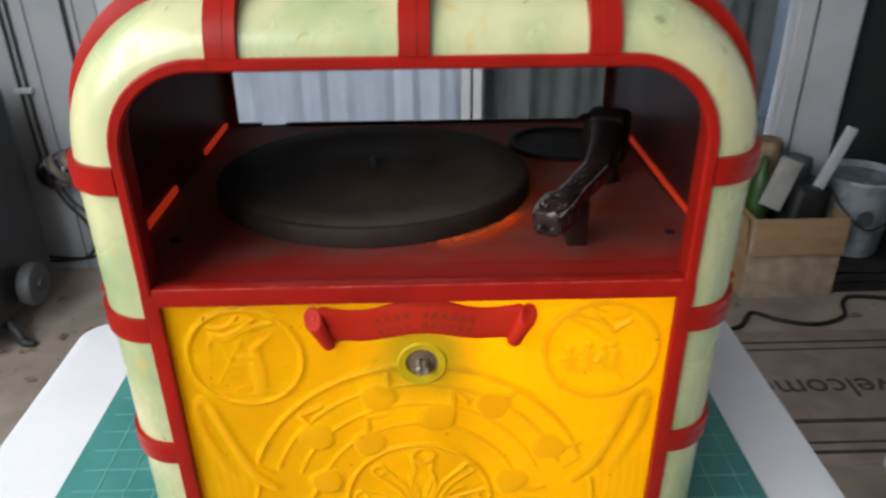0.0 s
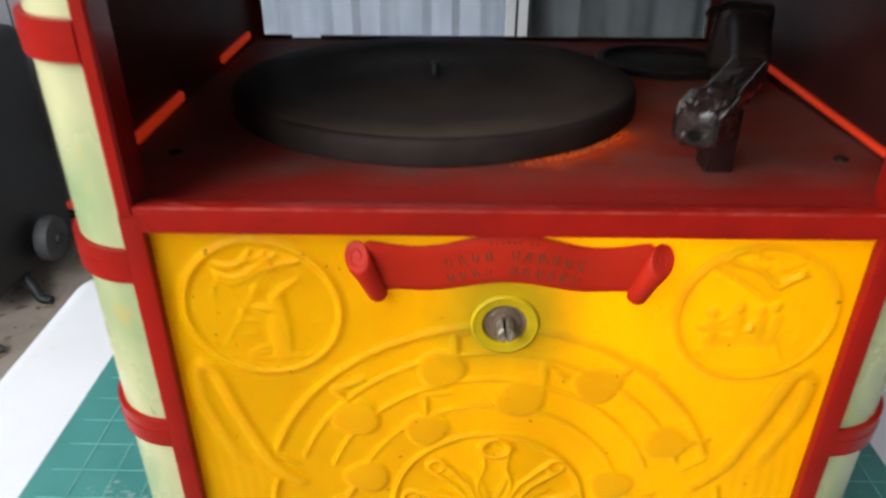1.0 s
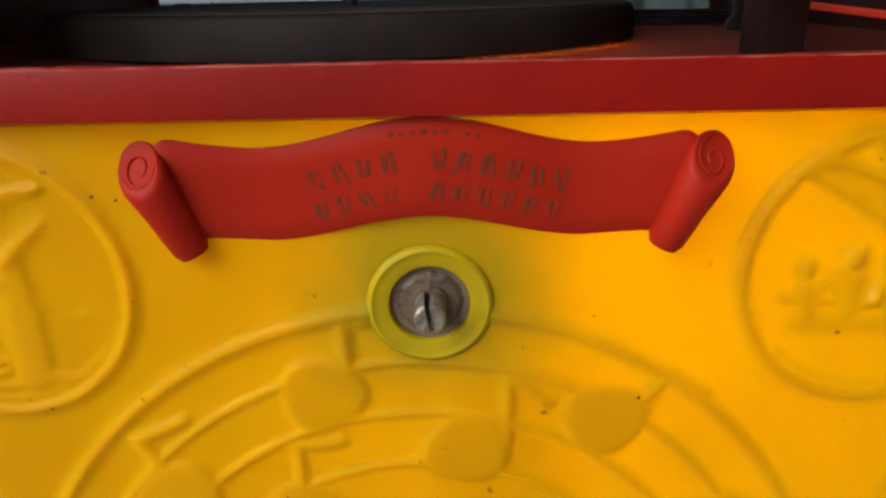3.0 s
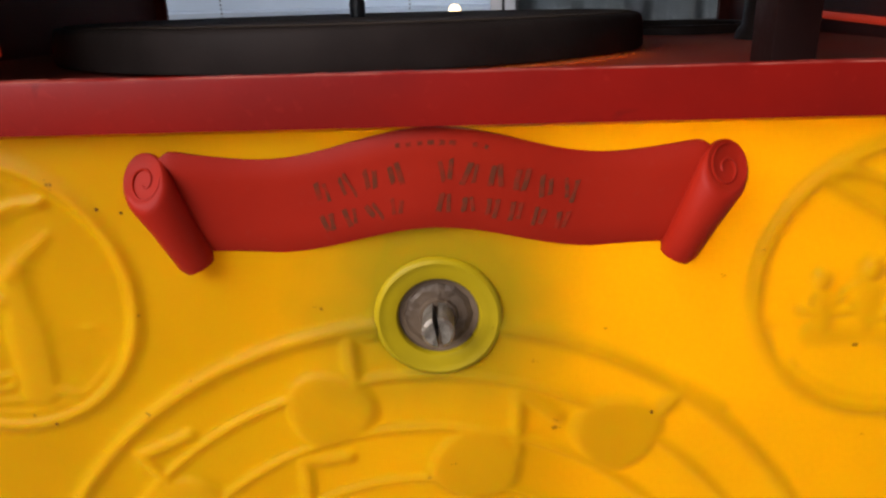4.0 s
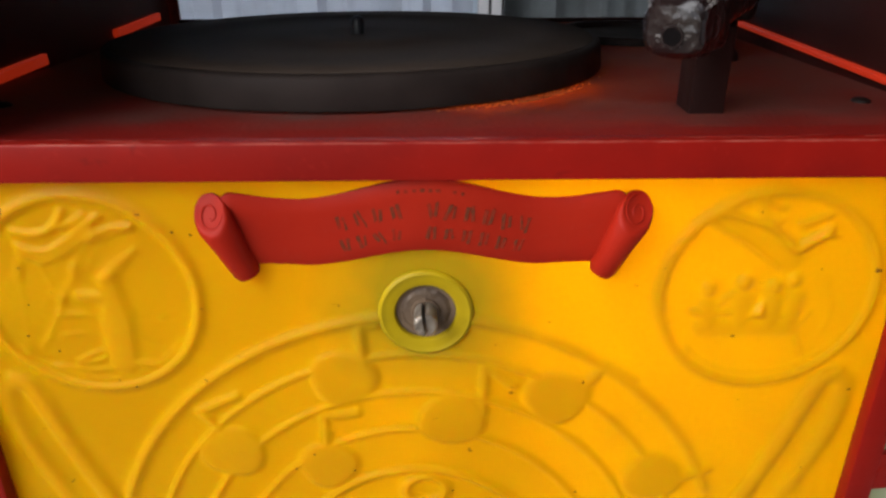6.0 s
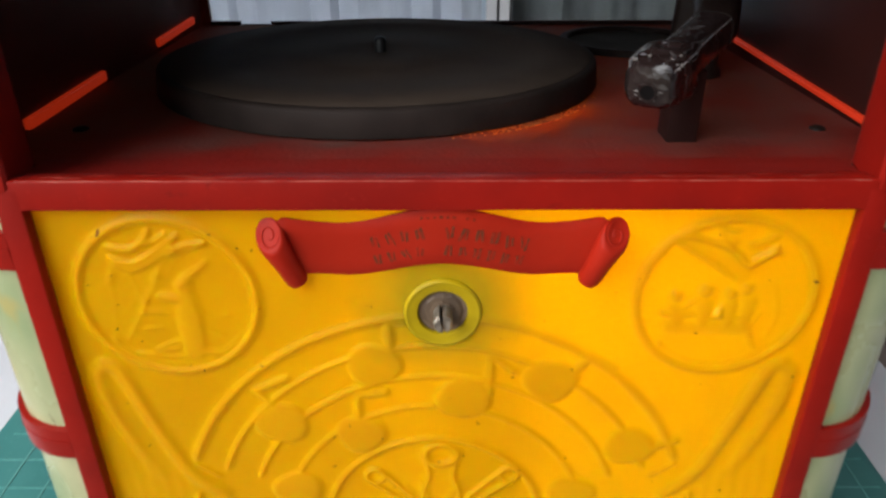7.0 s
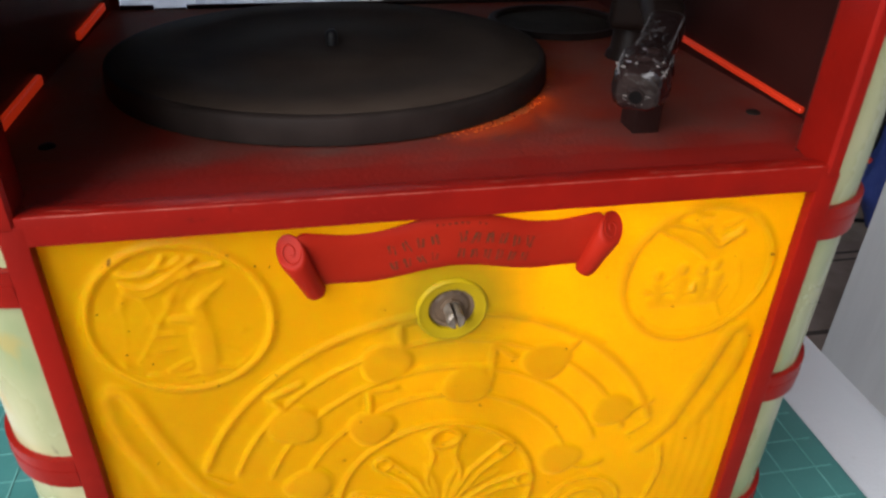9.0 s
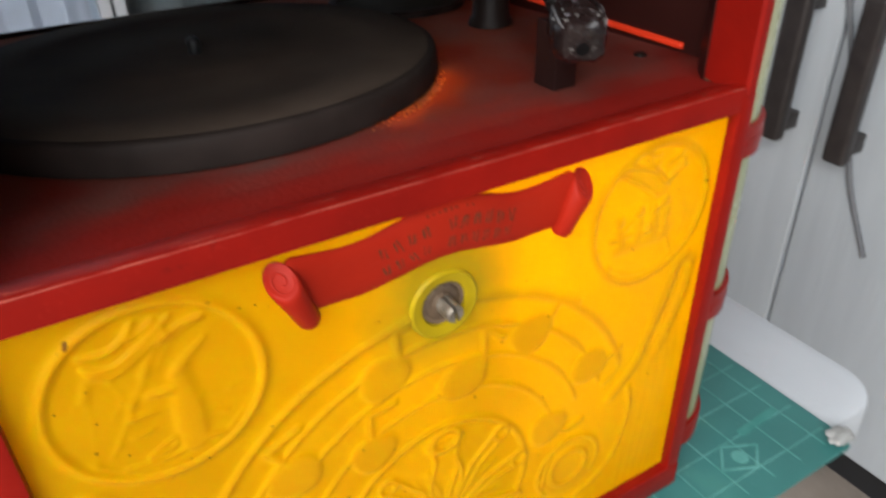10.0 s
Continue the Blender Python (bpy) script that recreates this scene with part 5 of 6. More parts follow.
# ---- moulded yellow front panel ----
def panel_height(X, Z):
    """Relief of the moulding, in metres towards the viewer."""
    h = np.zeros_like(X)

    def ridge(d, w, k):
        return k * np.exp(-(d / w) ** 2)

    def plateau(d, k, soft=0.0011):
        return k / (1 + np.exp(np.clip(d / soft * 2.2, -40, 40)))

    def seg(ax, az, bx, bz):
        vx, vz = bx - ax, bz - az
        t = np.clip(((X - ax) * vx + (Z - az) * vz) / (vx * vx + vz * vz), 0, 1)
        return np.hypot(X - ax - t * vx, Z - az - t * vz)

    def taper(ax, az, bx, bz, w0, w1):
        vx, vz = bx - ax, bz - az
        t = np.clip(((X - ax) * vx + (Z - az) * vz) / (vx * vx + vz * vz), 0, 1)
        return np.hypot(X - ax - t * vx, Z - az - t * vz) - (w0 + (w1 - w0) * t)

    def poly(points):
        d = seg(*points[0], *points[1])
        for p, q in zip(points[1:], points[2:]):
            d = np.minimum(d, seg(*p, *q))
        return d

    def flow(points, dx=0.0, dz=0.0, n=5):
        """Distance to a smooth line through the points."""
        pts = [(v.x + dx, v.y + dz) for v in curve_through([(a, b, 0) for a, b in points], n)]
        return poly(pts)

    cx, cz = -0.004, 0.829
    R, A = np.hypot(X - cx, Z - cz), np.degrees(np.arctan2(Z - cz, X - cx))
    fade = np.clip((A - 17) / 3, 0, 1) * np.clip((163 - A) / 3, 0, 1)
    # music staff: five raised arcs, each band a small step above the next
    for r, w, k in ((0.1142, 0.0021, 0.0019), (0.0997, 0.0013, 0.0015), (0.0842, 0.0013, 0.0015), (0.0682, 0.0013, 0.0014)):
        h = np.maximum(h, ridge(R - r, w, k) * fade)
    for r in (0.0997, 0.0842, 0.0682):
        h += plateau(R - r, 0.00035, 0.0006) * np.clip((R - r + 0.013) / 0.012, 0, 1) * fade
    inner = np.clip((A + 35) / 6, 0, 1) + np.clip((-145 - A) / 6, 0, 1)
    h = np.maximum(h, ridge(R - 0.0492, 0.0017, 0.0021) * inner)
    for s in (1, -1):
        h = np.maximum(h, ridge(seg(cx + s * 0.1142 * 0.95, cz + 0.1142 * 0.30, cx + s * 0.104 * 0.95, cz + 0.104 * 0.26), 0.0013, 0.0015))
    # notes: flat round head, stem, flag
    heads = (((-0.0288, 0.9190), 0.0112, ((-0.0215, 0.922), (-0.0225, 0.939))),
             ((0.0088, 0.9015), 0.0116, ((0.0195, 0.904), (0.0200, 0.923), (0.0240, 0.921), (0.0300, 0.9155))),
             ((0.0455, 0.9105), 0.0112, ((0.0550, 0.915), (0.0620, 0.9235), (0.072, 0.917))),
             ((-0.0705, 0.8875), 0.0114, ((-0.0740, 0.898), (-0.0800, 0.906), (-0.0740, 0.9085), (-0.0665, 0.912))),
             ((-0.0362, 0.8810), 0.0104, ((-0.0365, 0.891), (-0.0368, 0.9035), (-0.0310, 0.9035), (-0.0250, 0.9045))),
             ((0.0830, 0.8738), 0.0108, ((0.0915, 0.872), (0.1030, 0.877))),
             ((-0.0670, 0.8480), 0.0110, ((-0.0740, 0.840), (-0.0780, 0.833), (-0.0840, 0.831))),
             ((0.0590, 0.8440), 0.0110, ((0.0680, 0.838), (0.0740, 0.8355), (0.0815, 0.838))))
    for (nx, nz), rr, stem in heads:
        lump = 0.0006 * np.sin(3 * np.arctan2(Z - nz, X - nx) + 70 * nx)
        head = (np.hypot((X - nx) / 1.03, (Z - nz) / 0.97) - rr + lump)
        h = np.maximum(h, plateau(head, 0.0018, 0.0012))
        h = np.maximum(h, plateau(poly(stem) - 0.0017, 0.0018, 0.0011))
    # two round medallions: a draped curtain above, plain upright forms below
    for s in (1, -1):
        mx, mz = (0.1122 if s > 0 else -0.1096), 0.9517
        r, xx, zz = np.hypot(X - mx, Z - mz), X - mx, Z - mz
        inside = 1 / (1 + np.exp(np.clip((r - 0.0340) / 0.0006, -40, 40)))
        h = np.maximum(h, ridge(r - 0.0352, 0.0022, 0.0019))
        h = np.maximum(h, ridge(r - 0.0318, 0.0013, 0.0013) * np.clip((-zz - 0.008) / 0.014, 0, 1))
        h += plateau(r - 0.0340, -0.0005, 0.0012)
        if s < 0:
            folds = ((((-0.0190, 0.0235), (-0.0145, 0.0225), (-0.0095, 0.0230), (-0.0055, 0.0260), (-0.0025, 0.0300)), 0.0013, 0.0026),
                     (((-0.0190, 0.0188), (-0.0145, 0.0168), (-0.0095, 0.0168), (-0.0030, 0.0205), (0.0030, 0.0250), (0.0085, 0.0285)), 0.0012, 0.0024),
                     (((-0.0180, 0.0158), (-0.0140, 0.0137), (-0.0100, 0.0135), (-0.0040, 0.0165), (0.0060, 0.0240)), 0.0012, 0.0020),
                     (((-0.0035, 0.0248), (0.0005, 0.0268), (0.0038, 0.0292)), 0.0011, 0.0022),
                     (((0.0065, 0.0225), (0.0115, 0.0245), (0.0178, 0.0252)), 0.0010, 0.0022),
                     (((0.0050, 0.0205), (0.0110, 0.0220), (0.0185, 0.0245)), 0.0010, 0.0012),
                     (((-0.0205, 0.0140), (-0.0215, -0.0020), (-0.0245, -0.0210)), 0.0013, 0.0009),
                     (((-0.0085, -0.0005), (-0.0130, -0.0090), (-0.0195, -0.0195)), 0.0011, 0.0013),
                     (((-0.0020, 0.0100), (-0.0055, 0.0040), (-0.0090, 0.0000)), 0.0016, 0.0013),
                     (((-0.0130, 0.0110), (-0.0110, 0.0030), (-0.0150, -0.0030)), 0.0014, 0.0010),
                     (((-0.0095, -0.0070), (0.0008, -0.0071)), 0.0009, 0.0013),
                     (((0.0055, -0.0060), (0.0130, -0.0062)), 0.0009, 0.0016),
                     (((-0.0160, -0.0160), (-0.0060, -0.0140), (0.0020, -0.0135)), 0.0009, 0.0009),
                     (((-0.0085, -0.0245), (-0.0035, -0.0220), (0.0010, -0.0205), (0.0000, -0.0240), (-0.0080, -0.0250)), 0.0010, 0.0020),
                     (((-0.0155, -0.0262), (-0.0045, -0.0282), (0.0080, -0.0272)), 0.0011, 0.0018),
                     (((0.0210, 0.0180), (0.0235, 0.0000), (0.0210, -0.0200)), 0.0014, 0.0006),
                     (((0.0046, 0.0203), (0.0008, 0.0160), (-0.0034, 0.0103)), 0.0015, 0.0012),
                     (((0.0085, 0.0195), (0.0045, 0.0150), (0.0010, 0.0085)), 0.0014, 0.0009),
                     (((0.0116, -0.0087), (0.0190, -0.0080), (0.0266, -0.0077)), 0.0010, 0.0010),
                     (((0.0116, -0.0157), (0.0145, -0.0150), (0.0190, -0.0172)), 0.0012, 0.0011),
                     (((-0.0105, -0.0057), (-0.0034, -0.0057)), 0.0010, 0.0012),
                     (((-0.0114, -0.0137), (-0.0054, -0.0137)), 0.0010, 0.0009),
                     (((-0.0250, 0.0060), (-0.0215, 0.0090), (-0.0185, 0.0130)), 0.0018, 0.0009))
            forms = (((0.0175, 0.0165, 0.0100, 0.0105, 0.0004, 0.0018), 0.0013), ((0.0085, 0.0085, 0.0060, 0.0060, 0.0022, 0.0020), 0.0018),
                     ((0.0070, 0.0050, 0.0075, -0.0070, 0.0030, 0.0042), 0.0013), ((0.0074, -0.0080, 0.0072, -0.0250, 0.0050, 0.0046), 0.0013), ((0.0110, -0.0250, 0.0165, -0.0265, 0.0014, 0.0010), 0.0015),
                     ((-0.0030, 0.0010, 0.0040, 0.0000, 0.0012, 0.0020), 0.0016))
        else:
            folds = ((((-0.0180, 0.0285), (-0.0100, 0.0258), (-0.0040, 0.0235), (0.0015, 0.0200), (0.0065, 0.0155), (0.0120, 0.0185), (0.0160, 0.0225)), 0.0014, 0.0024),
                     (((-0.0215, 0.0245), (-0.0095, 0.0178), (0.0015, 0.0090)), 0.0012, 0.0013),
                     (((-0.0070, 0.0325), (-0.0030, 0.0305), (0.0005, 0.0300)), 0.0011, 0.0017),
                     (((-0.0065, 0.0290), (-0.0030, 0.0250), (0.0000, 0.0255)), 0.0015, 0.0014),
                     (((0.0065, 0.0240), (0.0110, 0.0255), (0.0150, 0.0275)), 0.0013, 0.0018),
                     (((0.0080, 0.0180), (0.0130, 0.0205), (0.0190, 0.0200)), 0.0012, 0.0015),
                     (((-0.0245, -0.0070), (-0.0180, -0.0080), (-0.0115, -0.0075)), 0.0013, 0.0021),
                     (((-0.0160, -0.0045), (-0.0125, -0.0020), (-0.0100, 0.0000)), 0.0013, 0.0019),
                     (((-0.0080, -0.0080), (-0.0060, -0.0100), (-0.0020, -0.0070)), 0.0015, 0.0020),
                     (((-0.0005, -0.0040), (-0.0010, -0.0085), (0.0065, -0.0090), (0.0110, -0.0070)), 0.0013, 0.0020),
                     (((-0.0265, 0.0220), (-0.0235, 0.0000), (-0.0235, -0.0240)), 0.0010, 0.0007),
                     (((0.0150, -0.0080), (0.0120, -0.0150), (0.0155, -0.0240)), 0.0012, 0.0014),
                     (((0.0190, 0.0050), (0.0220, -0.0080), (0.0200, -0.0180)), 0.0016, 0.0008),
                     (((-0.0310, -0.0110), (-0.0275, -0.0112)), 0.0009, 0.0009))
            forms = (((-0.0195, 0.0005, -0.0195, 0.0015, 0.0022, 0.0022), 0.0022), ((-0.0083, 0.0030, -0.0080, 0.0040, 0.0025, 0.0023), 0.0024),
                     ((0.0018, 0.0015, 0.0018, 0.0025, 0.0022, 0.0022), 0.0022), ((0.0078, 0.0040, 0.0080, 0.0050, 0.0022, 0.0020), 0.0022),
                     ((-0.0190, -0.0045, -0.0175, -0.0120, 0.0026, 0.0026), 0.0016), ((-0.0080, -0.0030, -0.0075, -0.0120, 0.0034, 0.0026), 0.0016),
                     ((0.0025, -0.0030, 0.0025, -0.0120, 0.0030, 0.0026), 0.0016), ((0.0095, -0.0020, 0.0090, -0.0120, 0.0030, 0.0026), 0.0015), ((-0.0200, -0.0135, 0.0100, -0.0135, 0.0030, 0.0030), 0.0012))
        for pts, w, k in folds:
            h += ridge(flow(pts, mx, mz), w * 1.3, k * (0.75 if s < 0 else 1.05)) * inside
        for (ax, az, bx, bz, w0, w1), k in forms:
            h = np.maximum(h, plateau(taper(mx + ax, mz + az, mx + bx, mz + bz, w0, w1), k * 1.05, 0.0014) * inside)
        if s > 0:
            # a thin bright slip of the moulding beside a hanging drape
            h -= plateau(taper(mx - 0.0238, mz + 0.0220, mx - 0.0256, mz - 0.0190, 0.0022, 0.0026), 0.0008, 0.0009) * inside
            h += plateau(taper(mx - 0.0205, mz + 0.0262, mx + 0.0040, mz + 0.0125, 0.0018, 0.0048), 0.0009, 0.0010) * inside
        # crook below the medallion: a hairpin of two limbs with a slot between them
        fall = np.clip((Z - 0.846) / 0.03, 0, 1)
        limb_in = flow(((s * 0.1420, 0.9195), (s * 0.1362, 0.9150), (s * 0.1290, 0.8930), (s * 0.1215, 0.8720), (s * 0.1140, 0.8560), (s * 0.1020, 0.8440)))
        limb_out = flow(((s * 0.1420, 0.9195), (s * 0.1462, 0.9130), (s * 0.1442, 0.8950), (s * 0.1362, 0.8720), (s * 0.1300, 0.8570)))
        h = np.maximum(h, plateau(limb_in - 0.0030, 0.0021, 0.0017))
        h = np.maximum(h, plateau(limb_out - 0.0030, 0.0019, 0.0019) * fall)
        for k in range(6):
            h += ridge(X - s * (0.118 + 0.0062 * k) - 0.003 * np.sin((Z - 0.8) * 40), 0.0022, 0.00032) * np.clip((0.868 + 0.004 * k - Z) / 0.02, 0, 1)
        # scroll eyes and the spiral that runs into them
        ex, ez = (0.0755 if s > 0 else -0.0795), 0.8060
        re = np.hypot(X - ex, Z - ez)
        h = np.maximum(h, ridge(re - 0.0120, 0.0026, 0.0023))
        h = np.maximum(h, plateau(re - 0.0200, 0.0010, 0.002))
        h = np.maximum(h, ridge(flow([(ex + s * 0.0205 * math.cos(a), ez + 0.0205 * math.sin(a)) for a in np.linspace(-0.6, 3.9, 9)]), 0.0015, 0.0019))
        h = np.maximum(h, ridge(flow(((s * 0.1140, 0.8440), (s * 0.1165, 0.8330), (s * 0.1160, 0.8200), (s * 0.1100, 0.7980), (s * 0.0980, 0.7840), (s * 0.0840, 0.7780))), 0.0017, 0.0019))
        h = np.maximum(h, ridge(flow(((s * 0.0630, 0.8200), (s * 0.0590, 0.8060), (s * 0.0580, 0.7880), (s * 0.0620, 0.7740))), 0.0016, 0.0017))
    # palmette inside the inner ring: round-ended petals, slim leaves between them
    bx, bz = -0.0020, 0.8140
    petals = ((-0.0310, 0.8560, 0.0056), (-0.0440, 0.8330, 0.0060), (-0.0410, 0.8065, 0.0064), (0.0300, 0.8570, 0.0054), (0.0415, 0.8330, 0.0060), (0.0390, 0.8045, 0.0064))
    for tx, tz, w in petals:
        ux, uz = tx - bx, tz - bz
        ln = math.hypot(ux, uz)
        wx, wz = bx + ux * 0.62 - uz * 0.07 * (1 if tx > 0 else -1), bz + uz * 0.62 + abs(ux) * 0.07
        body = np.minimum(taper(bx + ux * 0.16, bz + uz * 0.16, wx, wz, 0.0012, 0.0030), taper(wx, wz, tx, tz, 0.0026, w * 0.75))
        h = np.maximum(h, ridge(body, 0.0012, 0.0021) + plateau(body, 0.0005))
        h = np.maximum(h, ridge(np.hypot(X - tx, Z - tz) - w * 0.72, 0.0013, 0.0024))
        h = np.maximum(h, ridge(seg(bx + ux * 0.2, bz + uz * 0.2, wx, wz), 0.0009, 0.0013))
    for tx, tz, bend in ((-0.0175, 0.8500, 0.004), (-0.0100, 0.8520, 0.002), (0.0070, 0.8520, -0.002), (0.0160, 0.8490, -0.004), (-0.0300, 0.8380, 0.005), (0.0270, 0.8400, -0.005), (-0.0290, 0.8200, 0.003), (0.0270, 0.8190, -0.003)):
        mxp, mzp = (bx + tx) / 2 + bend * 0.5, (bz + tz) / 2 + 0.003
        leaf = np.minimum(taper(bx, bz, mxp, mzp, 0.0006, 0.0017), taper(mxp, mzp, tx, tz, 0.0017, 0.0006))
        h = np.maximum(h, plateau(leaf, 0.0016, 0.0011))
    top = np.hypot((X + 0.001) / 1.25, Z - 0.8690)
    h = np.maximum(h, ridge(top - 0.0058, 0.0018, 0.0024))
    for e in (1, -1):
        h = np.maximum(h, ridge(flow(((-0.001 + e * 0.0070, 0.8650), (-0.001 + e * 0.0055, 0.8560), (-0.001 + e * 0.0085, 0.8420), (-0.0015 + e * 0.0030, 0.8200))), 0.0012, 0.0019))
    h = np.maximum(h, ridge(np.hypot(X - bx, (Z - 0.7985) * 1.1) - 0.0085, 0.0016, 0.0022) * np.clip((Z - 0.796) / 0.004, 0, 1))
    h = np.maximum(h, ridge(flow(((-0.0180, 0.7800), (-0.0150, 0.7880), (-0.0090, 0.7910), (-0.0020, 0.7870), (0.0050, 0.7910), (0.0110, 0.7880), (0.0140, 0.7800))), 0.0017, 0.0022))
    for s in (1, -1):
        h = np.maximum(h, ridge(np.hypot(X - bx - s * 0.0190, Z - 0.8010) - 0.0055, 0.0015, 0.0019))
        h = np.maximum(h, ridge(flow(((bx + s * 0.0160, 0.7930), (bx + s * 0.0270, 0.7890), (bx + s * 0.0400, 0.7910), (bx + s * 0.0460, 0.7970))), 0.0016, 0.0018))
    # little clasp beside the control
    h = np.maximum(h, ridge(poly([(-0.0240, 0.9405), (-0.0190, 0.9395), (-0.0160, 0.9400)]), 0.0011, 0.0014))
    # soft unevenness of the moulding
    h += 0.00022 * np.sin(X * 95 + 1.3) * np.sin(Z * 120 + 0.4) + 0.00012 * np.sin(X * 260 + Z * 170)
    return h


def front_panel():
    nx, nz = 600, 446
    xs, zs = np.linspace(-0.1545, 0.1545, nx), np.linspace(0.7615, 0.9915, nz)
    X, Z = np.meshgrid(xs, zs)
    Hh = panel_height(X, Z)
    k = np.exp(-0.5 * (np.arange(-5, 6) / 1.15) ** 2)
    k /= k.sum()
    for axis in (0, 1):
        Hh = np.apply_along_axis(lambda v: np.convolve(np.pad(v, 5, mode="edge"), k, "valid"), axis, Hh)
    co = np.stack([X, -0.74 * Hh, Z - BASE], -1).reshape(-1, 3)
    idx = np.arange(nx * nz).reshape(nz, nx)
    quads = np.stack([idx[:-1, :-1], idx[:-1, 1:], idx[1:, 1:], idx[1:, :-1]], -1).reshape(-1, 4)
    mid = co[quads].mean(1)
    quads = quads[np.hypot(mid[:, 0], mid[:, 2] - (0.945 - BASE)) > 0.0135]
    me = bpy.data.meshes.new("front_panel")
    back = np.array([(-0.1545, 0.004, 0.7615 - BASE), (0.1545, 0.004, 0.7615 - BASE), (0.1545, 0.004, 0.9915 - BASE), (-0.1545, 0.004, 0.9915 - BASE)])
    n = len(co)
    rim = [[n, n + 1, idx[0, -1], idx[0, 0]], [n + 2, n + 3, idx[-1, 0], idx[-1, -1]], [n + 1, n + 2, idx[-1, -1], idx[0, -1]], [n + 3, n, idx[0, 0], idx[-1, 0]]]
    me.from_pydata(np.concatenate([co, back]).tolist(), [], quads.tolist() + rim)
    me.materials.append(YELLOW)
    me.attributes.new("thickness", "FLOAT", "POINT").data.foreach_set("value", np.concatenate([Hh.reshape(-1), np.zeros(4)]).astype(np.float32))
    me.polygons.foreach_set("use_smooth", [True] * len(quads) + [False] * 4)
    ob = new("front_panel", me)
    ob.parent = juke
    ORIGIN[ob.name] = Vector((0, 0, BASE))
    return tagged(ob, "glossy yellow plastic panel with moulded music notes")


panel = front_panel()
for sx, sz, r in ((-0.140, 0.958, 0.0005), (-0.130, 0.949, 0.0004), (-0.133, 0.937, 0.0006), (-0.124, 0.931, 0.0005), (-0.100, 0.917, 0.0006), (0.054, 0.917, 0.0006), (-0.027, 0.879, 0.0005), (0.009, 0.868, 0.0005), (-0.0790, 0.9745, 0.0006), (-0.0735, 0.9735, 0.0005)):
    top = 0.74 * panel_height(np.array([[sx]]), np.array([[sz]]))[0, 0]
    part("scuff", lathe([(0.0, 0.0002), (r * 0.7, 0.00015), (r, -0.0004), (0.0, -0.0004)], (sx, -top, sz), "y", 8), SCUFF, panel)
bezel = part("bezel", lathe([(0.0100, -0.0050), (0.0100, 0.0000), (0.0104, 0.0007), (0.0112, 0.0010), (0.0126, 0.0011), (0.0138, 0.0013), (0.0145, 0.0016), (0.0152, 0.0014), (0.0158, 0.0006), (0.0161, -0.0014)], (0, 0, 0.945), "y", 64), BEZEL, juke, "aged olive-yellow ring round the control")
part("recess", lathe([(0.0099, -0.0006), (0.0097, -0.0014), (0.0, -0.0014), (0.0, -0.006), (0.01005, -0.006), (0.01005, -0.0051), (0.0099, -0.0006)], (0, 0, 0.945), "y", 40), RECESS, bezel, "dark recess round the nut")
nut = part("hex_nut", lathe([(0.0030, -0.0042), (0.0089, -0.0042), (0.0089, -0.0020), (0.0084, -0.0012), (0.0072, -0.0007), (0.0050, -0.0005), (0.0046, 0.0004), (0.0030, 0.0004), (0.0030, -0.0042)], (0, 0, 0.945), "y", 12), DULL_NUT, juke, "dull brown hexagon nut", smooth=False)
shaft = bmesh.new()
for half in (-1, 1):
    prof = []
    for k in range(13):
        a = radians(8 + 164 * k / 12)
        prof.append((0.0039 * math.cos(a), half * (0.00018 + 0.0037 * math.sin(a))))
    ringa = [shaft.verts.new((u, 0.0040, 0.945 + w)) for u, w in prof]
    ringb = [shaft.verts.new((u, -0.0088, 0.945 + w)) for u, w in prof]
    ringc = [shaft.verts.new((u * 0.8, -0.0096, 0.945 + half * 0.0004 + (w - half * 0.0004) * 0.8)) for u, w in prof]
    for p, q in ((ringa, ringb), (ringb, ringc)):
        for k in range(13):
            j = (k + 1) % 13
            shaft.faces.new((p[k], p[j], q[j], q[k]))
    shaft.faces.new(ringc)
    shaft.faces.new(ringa[::-1])
bmesh.ops.rotate(shaft, verts=shaft.verts, cent=(0, 0, 0.945), matrix=Matrix.Rotation(radians(80), 3, "Y"))
part("control_shaft", shaft, STEEL, juke, "split steel control shaft without knob")

# ---- red ribbon banner ----
def ribbon_top(x):
    a = abs(x)
    return 0.9856 + 0.0066 * math.cos(math.pi * a / 0.078) ** 2 if a < 0.039 else 0.9856 + 0.0026 * min(1, (a - 0.039) / 0.021) ** 1.6 - 0.0016 * max(0.0, (a - 0.0585) / 0.0035) ** 2


def ribbon_bottom(x):
    a = abs(x)
    return 0.9630 + 0.0060 * math.cos(math.pi * a / 0.074) ** 2 if a < 0.037 else 0.9630 + 0.0010 * min(1, (a - 0.037) / 0.014)


def ribbon_y(x):
    return -0.0026 - 0.0011 * math.cos(math.pi * x / 0.036)


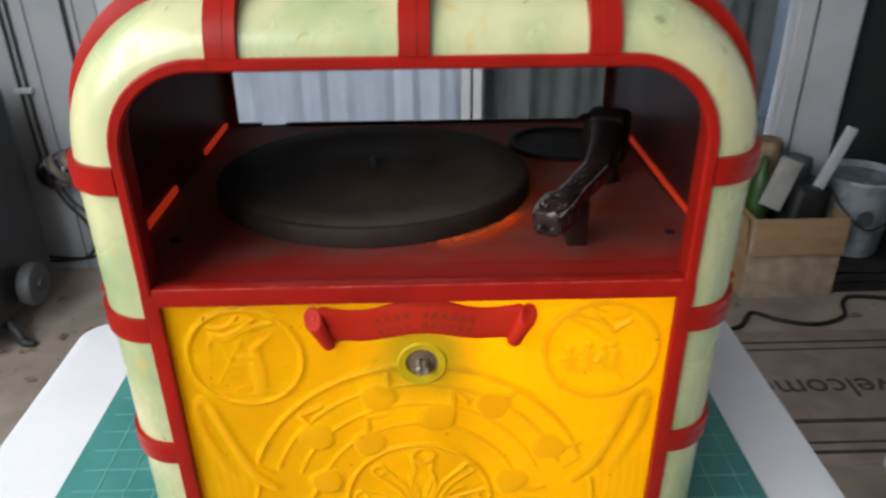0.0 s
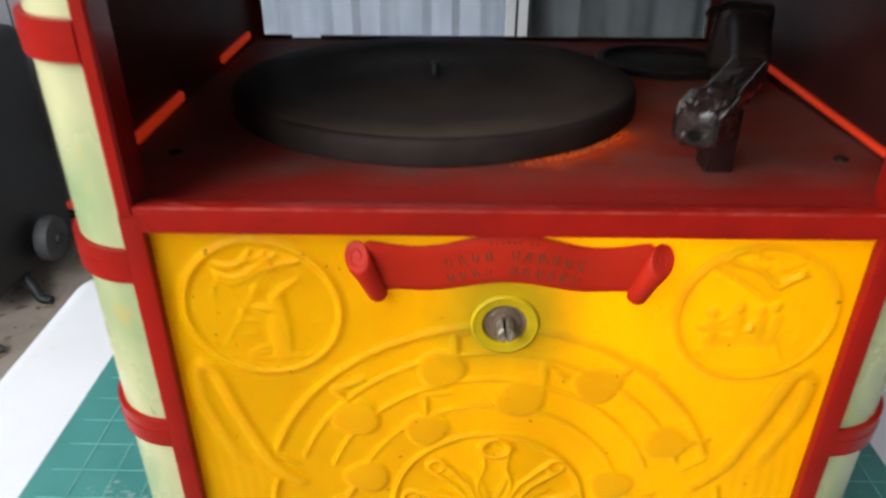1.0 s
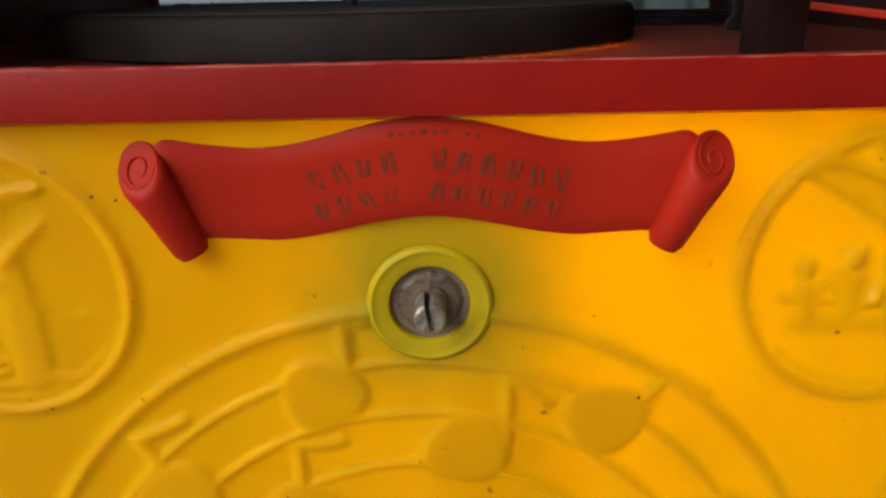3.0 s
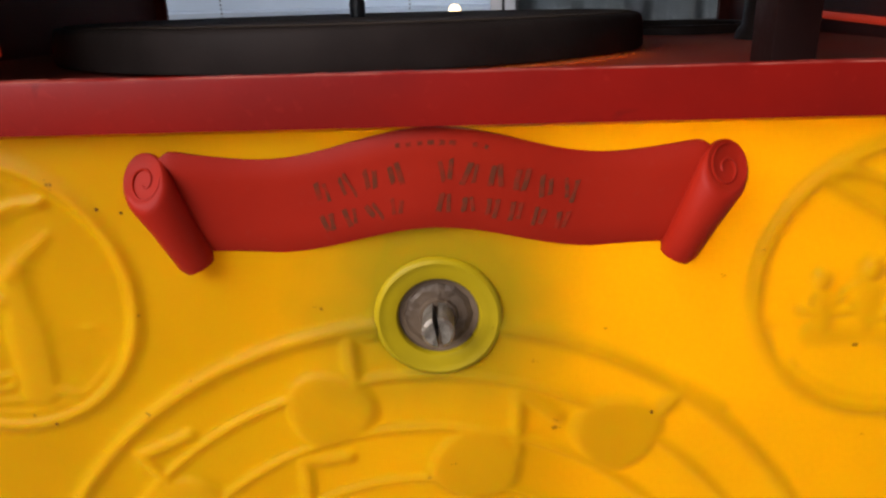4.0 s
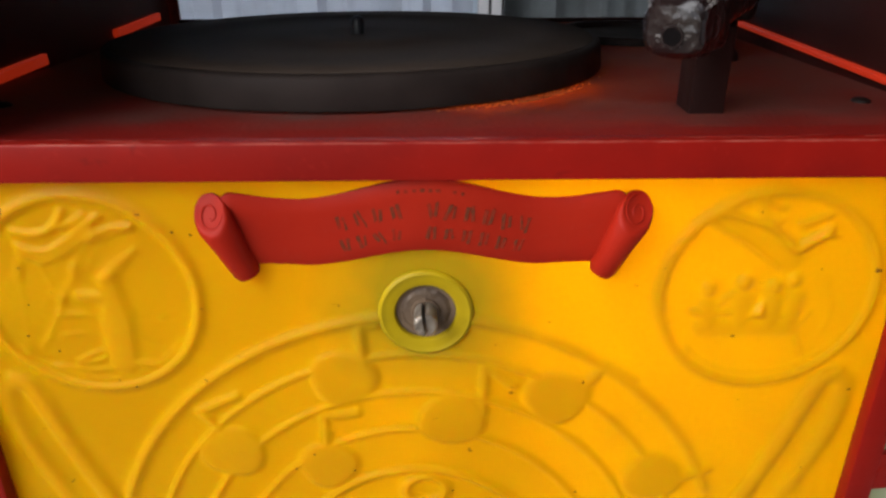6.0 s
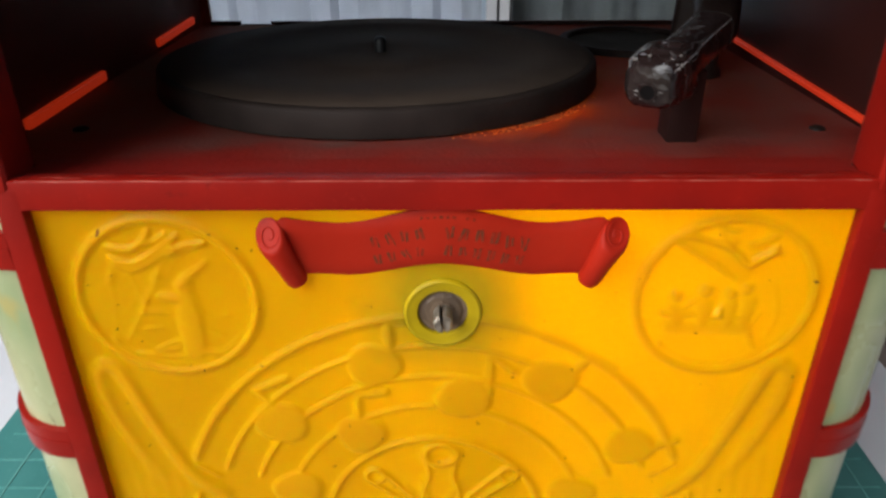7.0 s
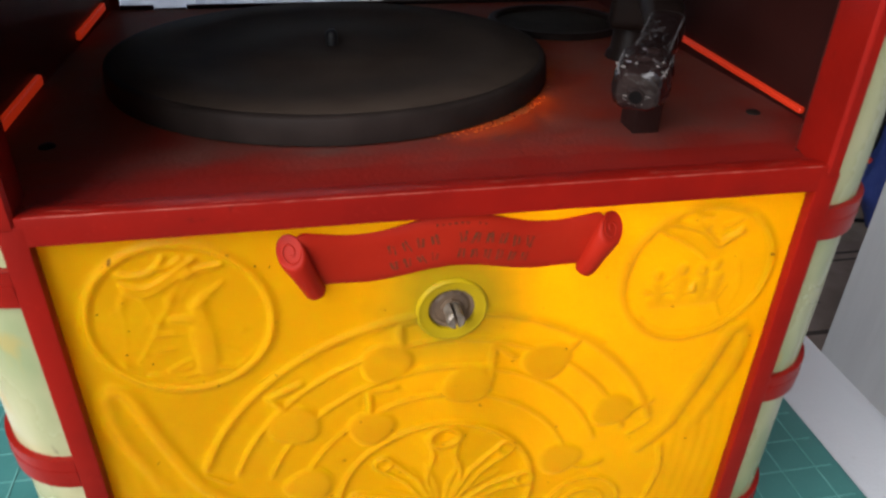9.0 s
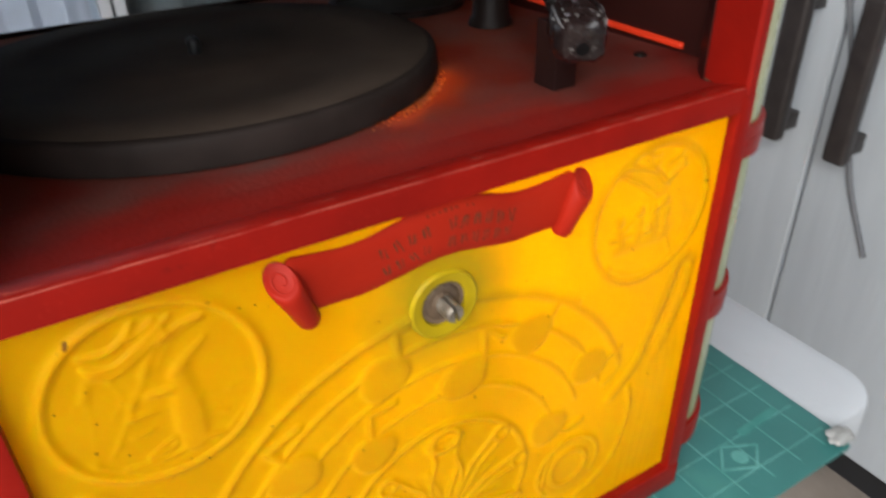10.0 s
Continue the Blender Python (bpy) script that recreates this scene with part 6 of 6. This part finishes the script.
def banner():
    bm = bmesh.new()
    n, m = 72, 8
    rows = []
    for i in range(n + 1):
        x = -0.0620 + 0.1240 * i / n
        top, bot = ribbon_top(x), ribbon_bottom(x)
        row = []
        for j in range(m + 1):
            t = j / m
            edge = 0.0011 * (max(0, 1 - t / 0.1) ** 2 + max(0, 1 - (1 - t) / 0.1) ** 2)
            row.append(bm.verts.new((x, ribbon_y(x) + edge, bot + (top - bot) * t)))
        row.append(bm.verts.new((x, -0.0005, top)))
        row.append(bm.verts.new((x, -0.0005, bot)))
        rows.append(row)
    k = len(rows[0])
    for a, b in zip(rows, rows[1:]):
        for j in range(k):
            q = (j + 1) % k
            bm.faces.new((a[j], a[q], b[q], b[j]))
    bm.faces.new(rows[0][::-1])
    bm.faces.new(rows[-1])
    ob = part("banner", bm, BANNER_RED, juke, "red moulded ribbon with worn dark lettering bars")
    for s in (1, -1):
        top, tip = Vector((s * 0.0650, -0.0046, 0.9826)), Vector((s * 0.0558, -0.0024, 0.9606))
        d = (tip - top).normalized()
        ln = (tip - top).length
        roll = lathe([(0.0, 0.0009), (0.0016, 0.0008), (0.0032, 0.0006), (0.0042, 0.0001), (0.0049, -0.0001), (0.0055, 0.0006), (0.0058, 0.0022), (0.0050, ln * 0.5), (0.0044, ln - 0.002), (0.0035, ln), (0.0, ln + 0.0010)], top, d, 32)
        for v in roll.verts:
            along = (v.co - top).dot(d)
            v.co += d * 0.95 * (top.y - v.co.y) * max(0.0, 1 - max(0.0, along) / (0.6 * ln))
        sc = part("scroll", roll, BANNER_RED, ob, "rolled ribbon end")
        # spiral lip on the roll's end face
        side = d.orthogonal().normalized()
        up = d.cross(side)
        sp = [top + d * (0.0008 - 0.0006 * k / 34) + (0.0008 + 0.0034 * k / 34) * (math.cos(s * k * 0.25) * side + math.sin(s * k * 0.25) * up) for k in range(35)]
        sp = [p + d * 0.95 * (top.y - p.y) for p in sp]
        part("scroll_lip", pipe(sp, 0.00032, 6), BANNER_RED, sc)
    # worn lettering: two thin frayed bars a letter, in three curved rows
    rnd = random.Random(8)
    for zc, x0, x1, count, w, hh in ((0.0196, -0.009, 0.013, 9, 0.0016, 0.0012), (0.0135, -0.0285, 0.0340, 11, 0.0030, 0.0058), (0.0062, -0.0275, 0.0320, 11, 0.0029, 0.0050)):
        for i in range(count):
            if i == (4 if count == 11 and hh > 0.0045 else 6):
                continue
            x = x0 + (x1 - x0) * (i + 0.5) / count
            bot, top = ribbon_bottom(x), ribbon_top(x)
            z = bot + (top - bot) * zc / 0.0225
            tilt = math.atan2(ribbon_bottom(x + 0.002) - ribbon_bottom(x - 0.002), 0.004)
            for off in ((-0.32, 0.32) if count == 11 else (0.0,)):
                ww, xb = w * rnd.uniform(0.30, 0.46) * (1 if count == 11 else 2), x + off * w
                up_, dn = hh * rnd.uniform(0.30, 0.54), hh * rnd.uniform(0.34, 0.54)
                hw, y = ww / 2, ribbon_y(xb)
                ring = [(-hw, -dn), (-hw * 0.2, -dn * rnd.uniform(0.8, 1.1)), (hw, -dn * rnd.uniform(0.7, 1)), (hw * rnd.uniform(0.6, 1.2), 0.0), (hw, up_), (0.0, up_ * rnd.uniform(0.8, 1.1)), (-hw, up_ * rnd.uniform(0.7, 1)), (-hw * rnd.uniform(0.5, 1.2), 0.0)]
                turn = tilt + rnd.gauss(0, 0.14)
                stroke = bmesh.new()
                near, far = [[stroke.verts.new((xb + u * math.cos(turn) - v * math.sin(turn), y + dy, z + u * math.sin(turn) + v * math.cos(turn))) for u, v in ring] for dy in (-0.00014, 0.0004)]
                stroke.faces.new(near)
                for k in range(8):
                    stroke.faces.new((near[k], far[k], far[(k + 1) % 8], near[(k + 1) % 8]))
                part("print_bar", stroke, INK, ob, smooth=False)
    return ob


banner()
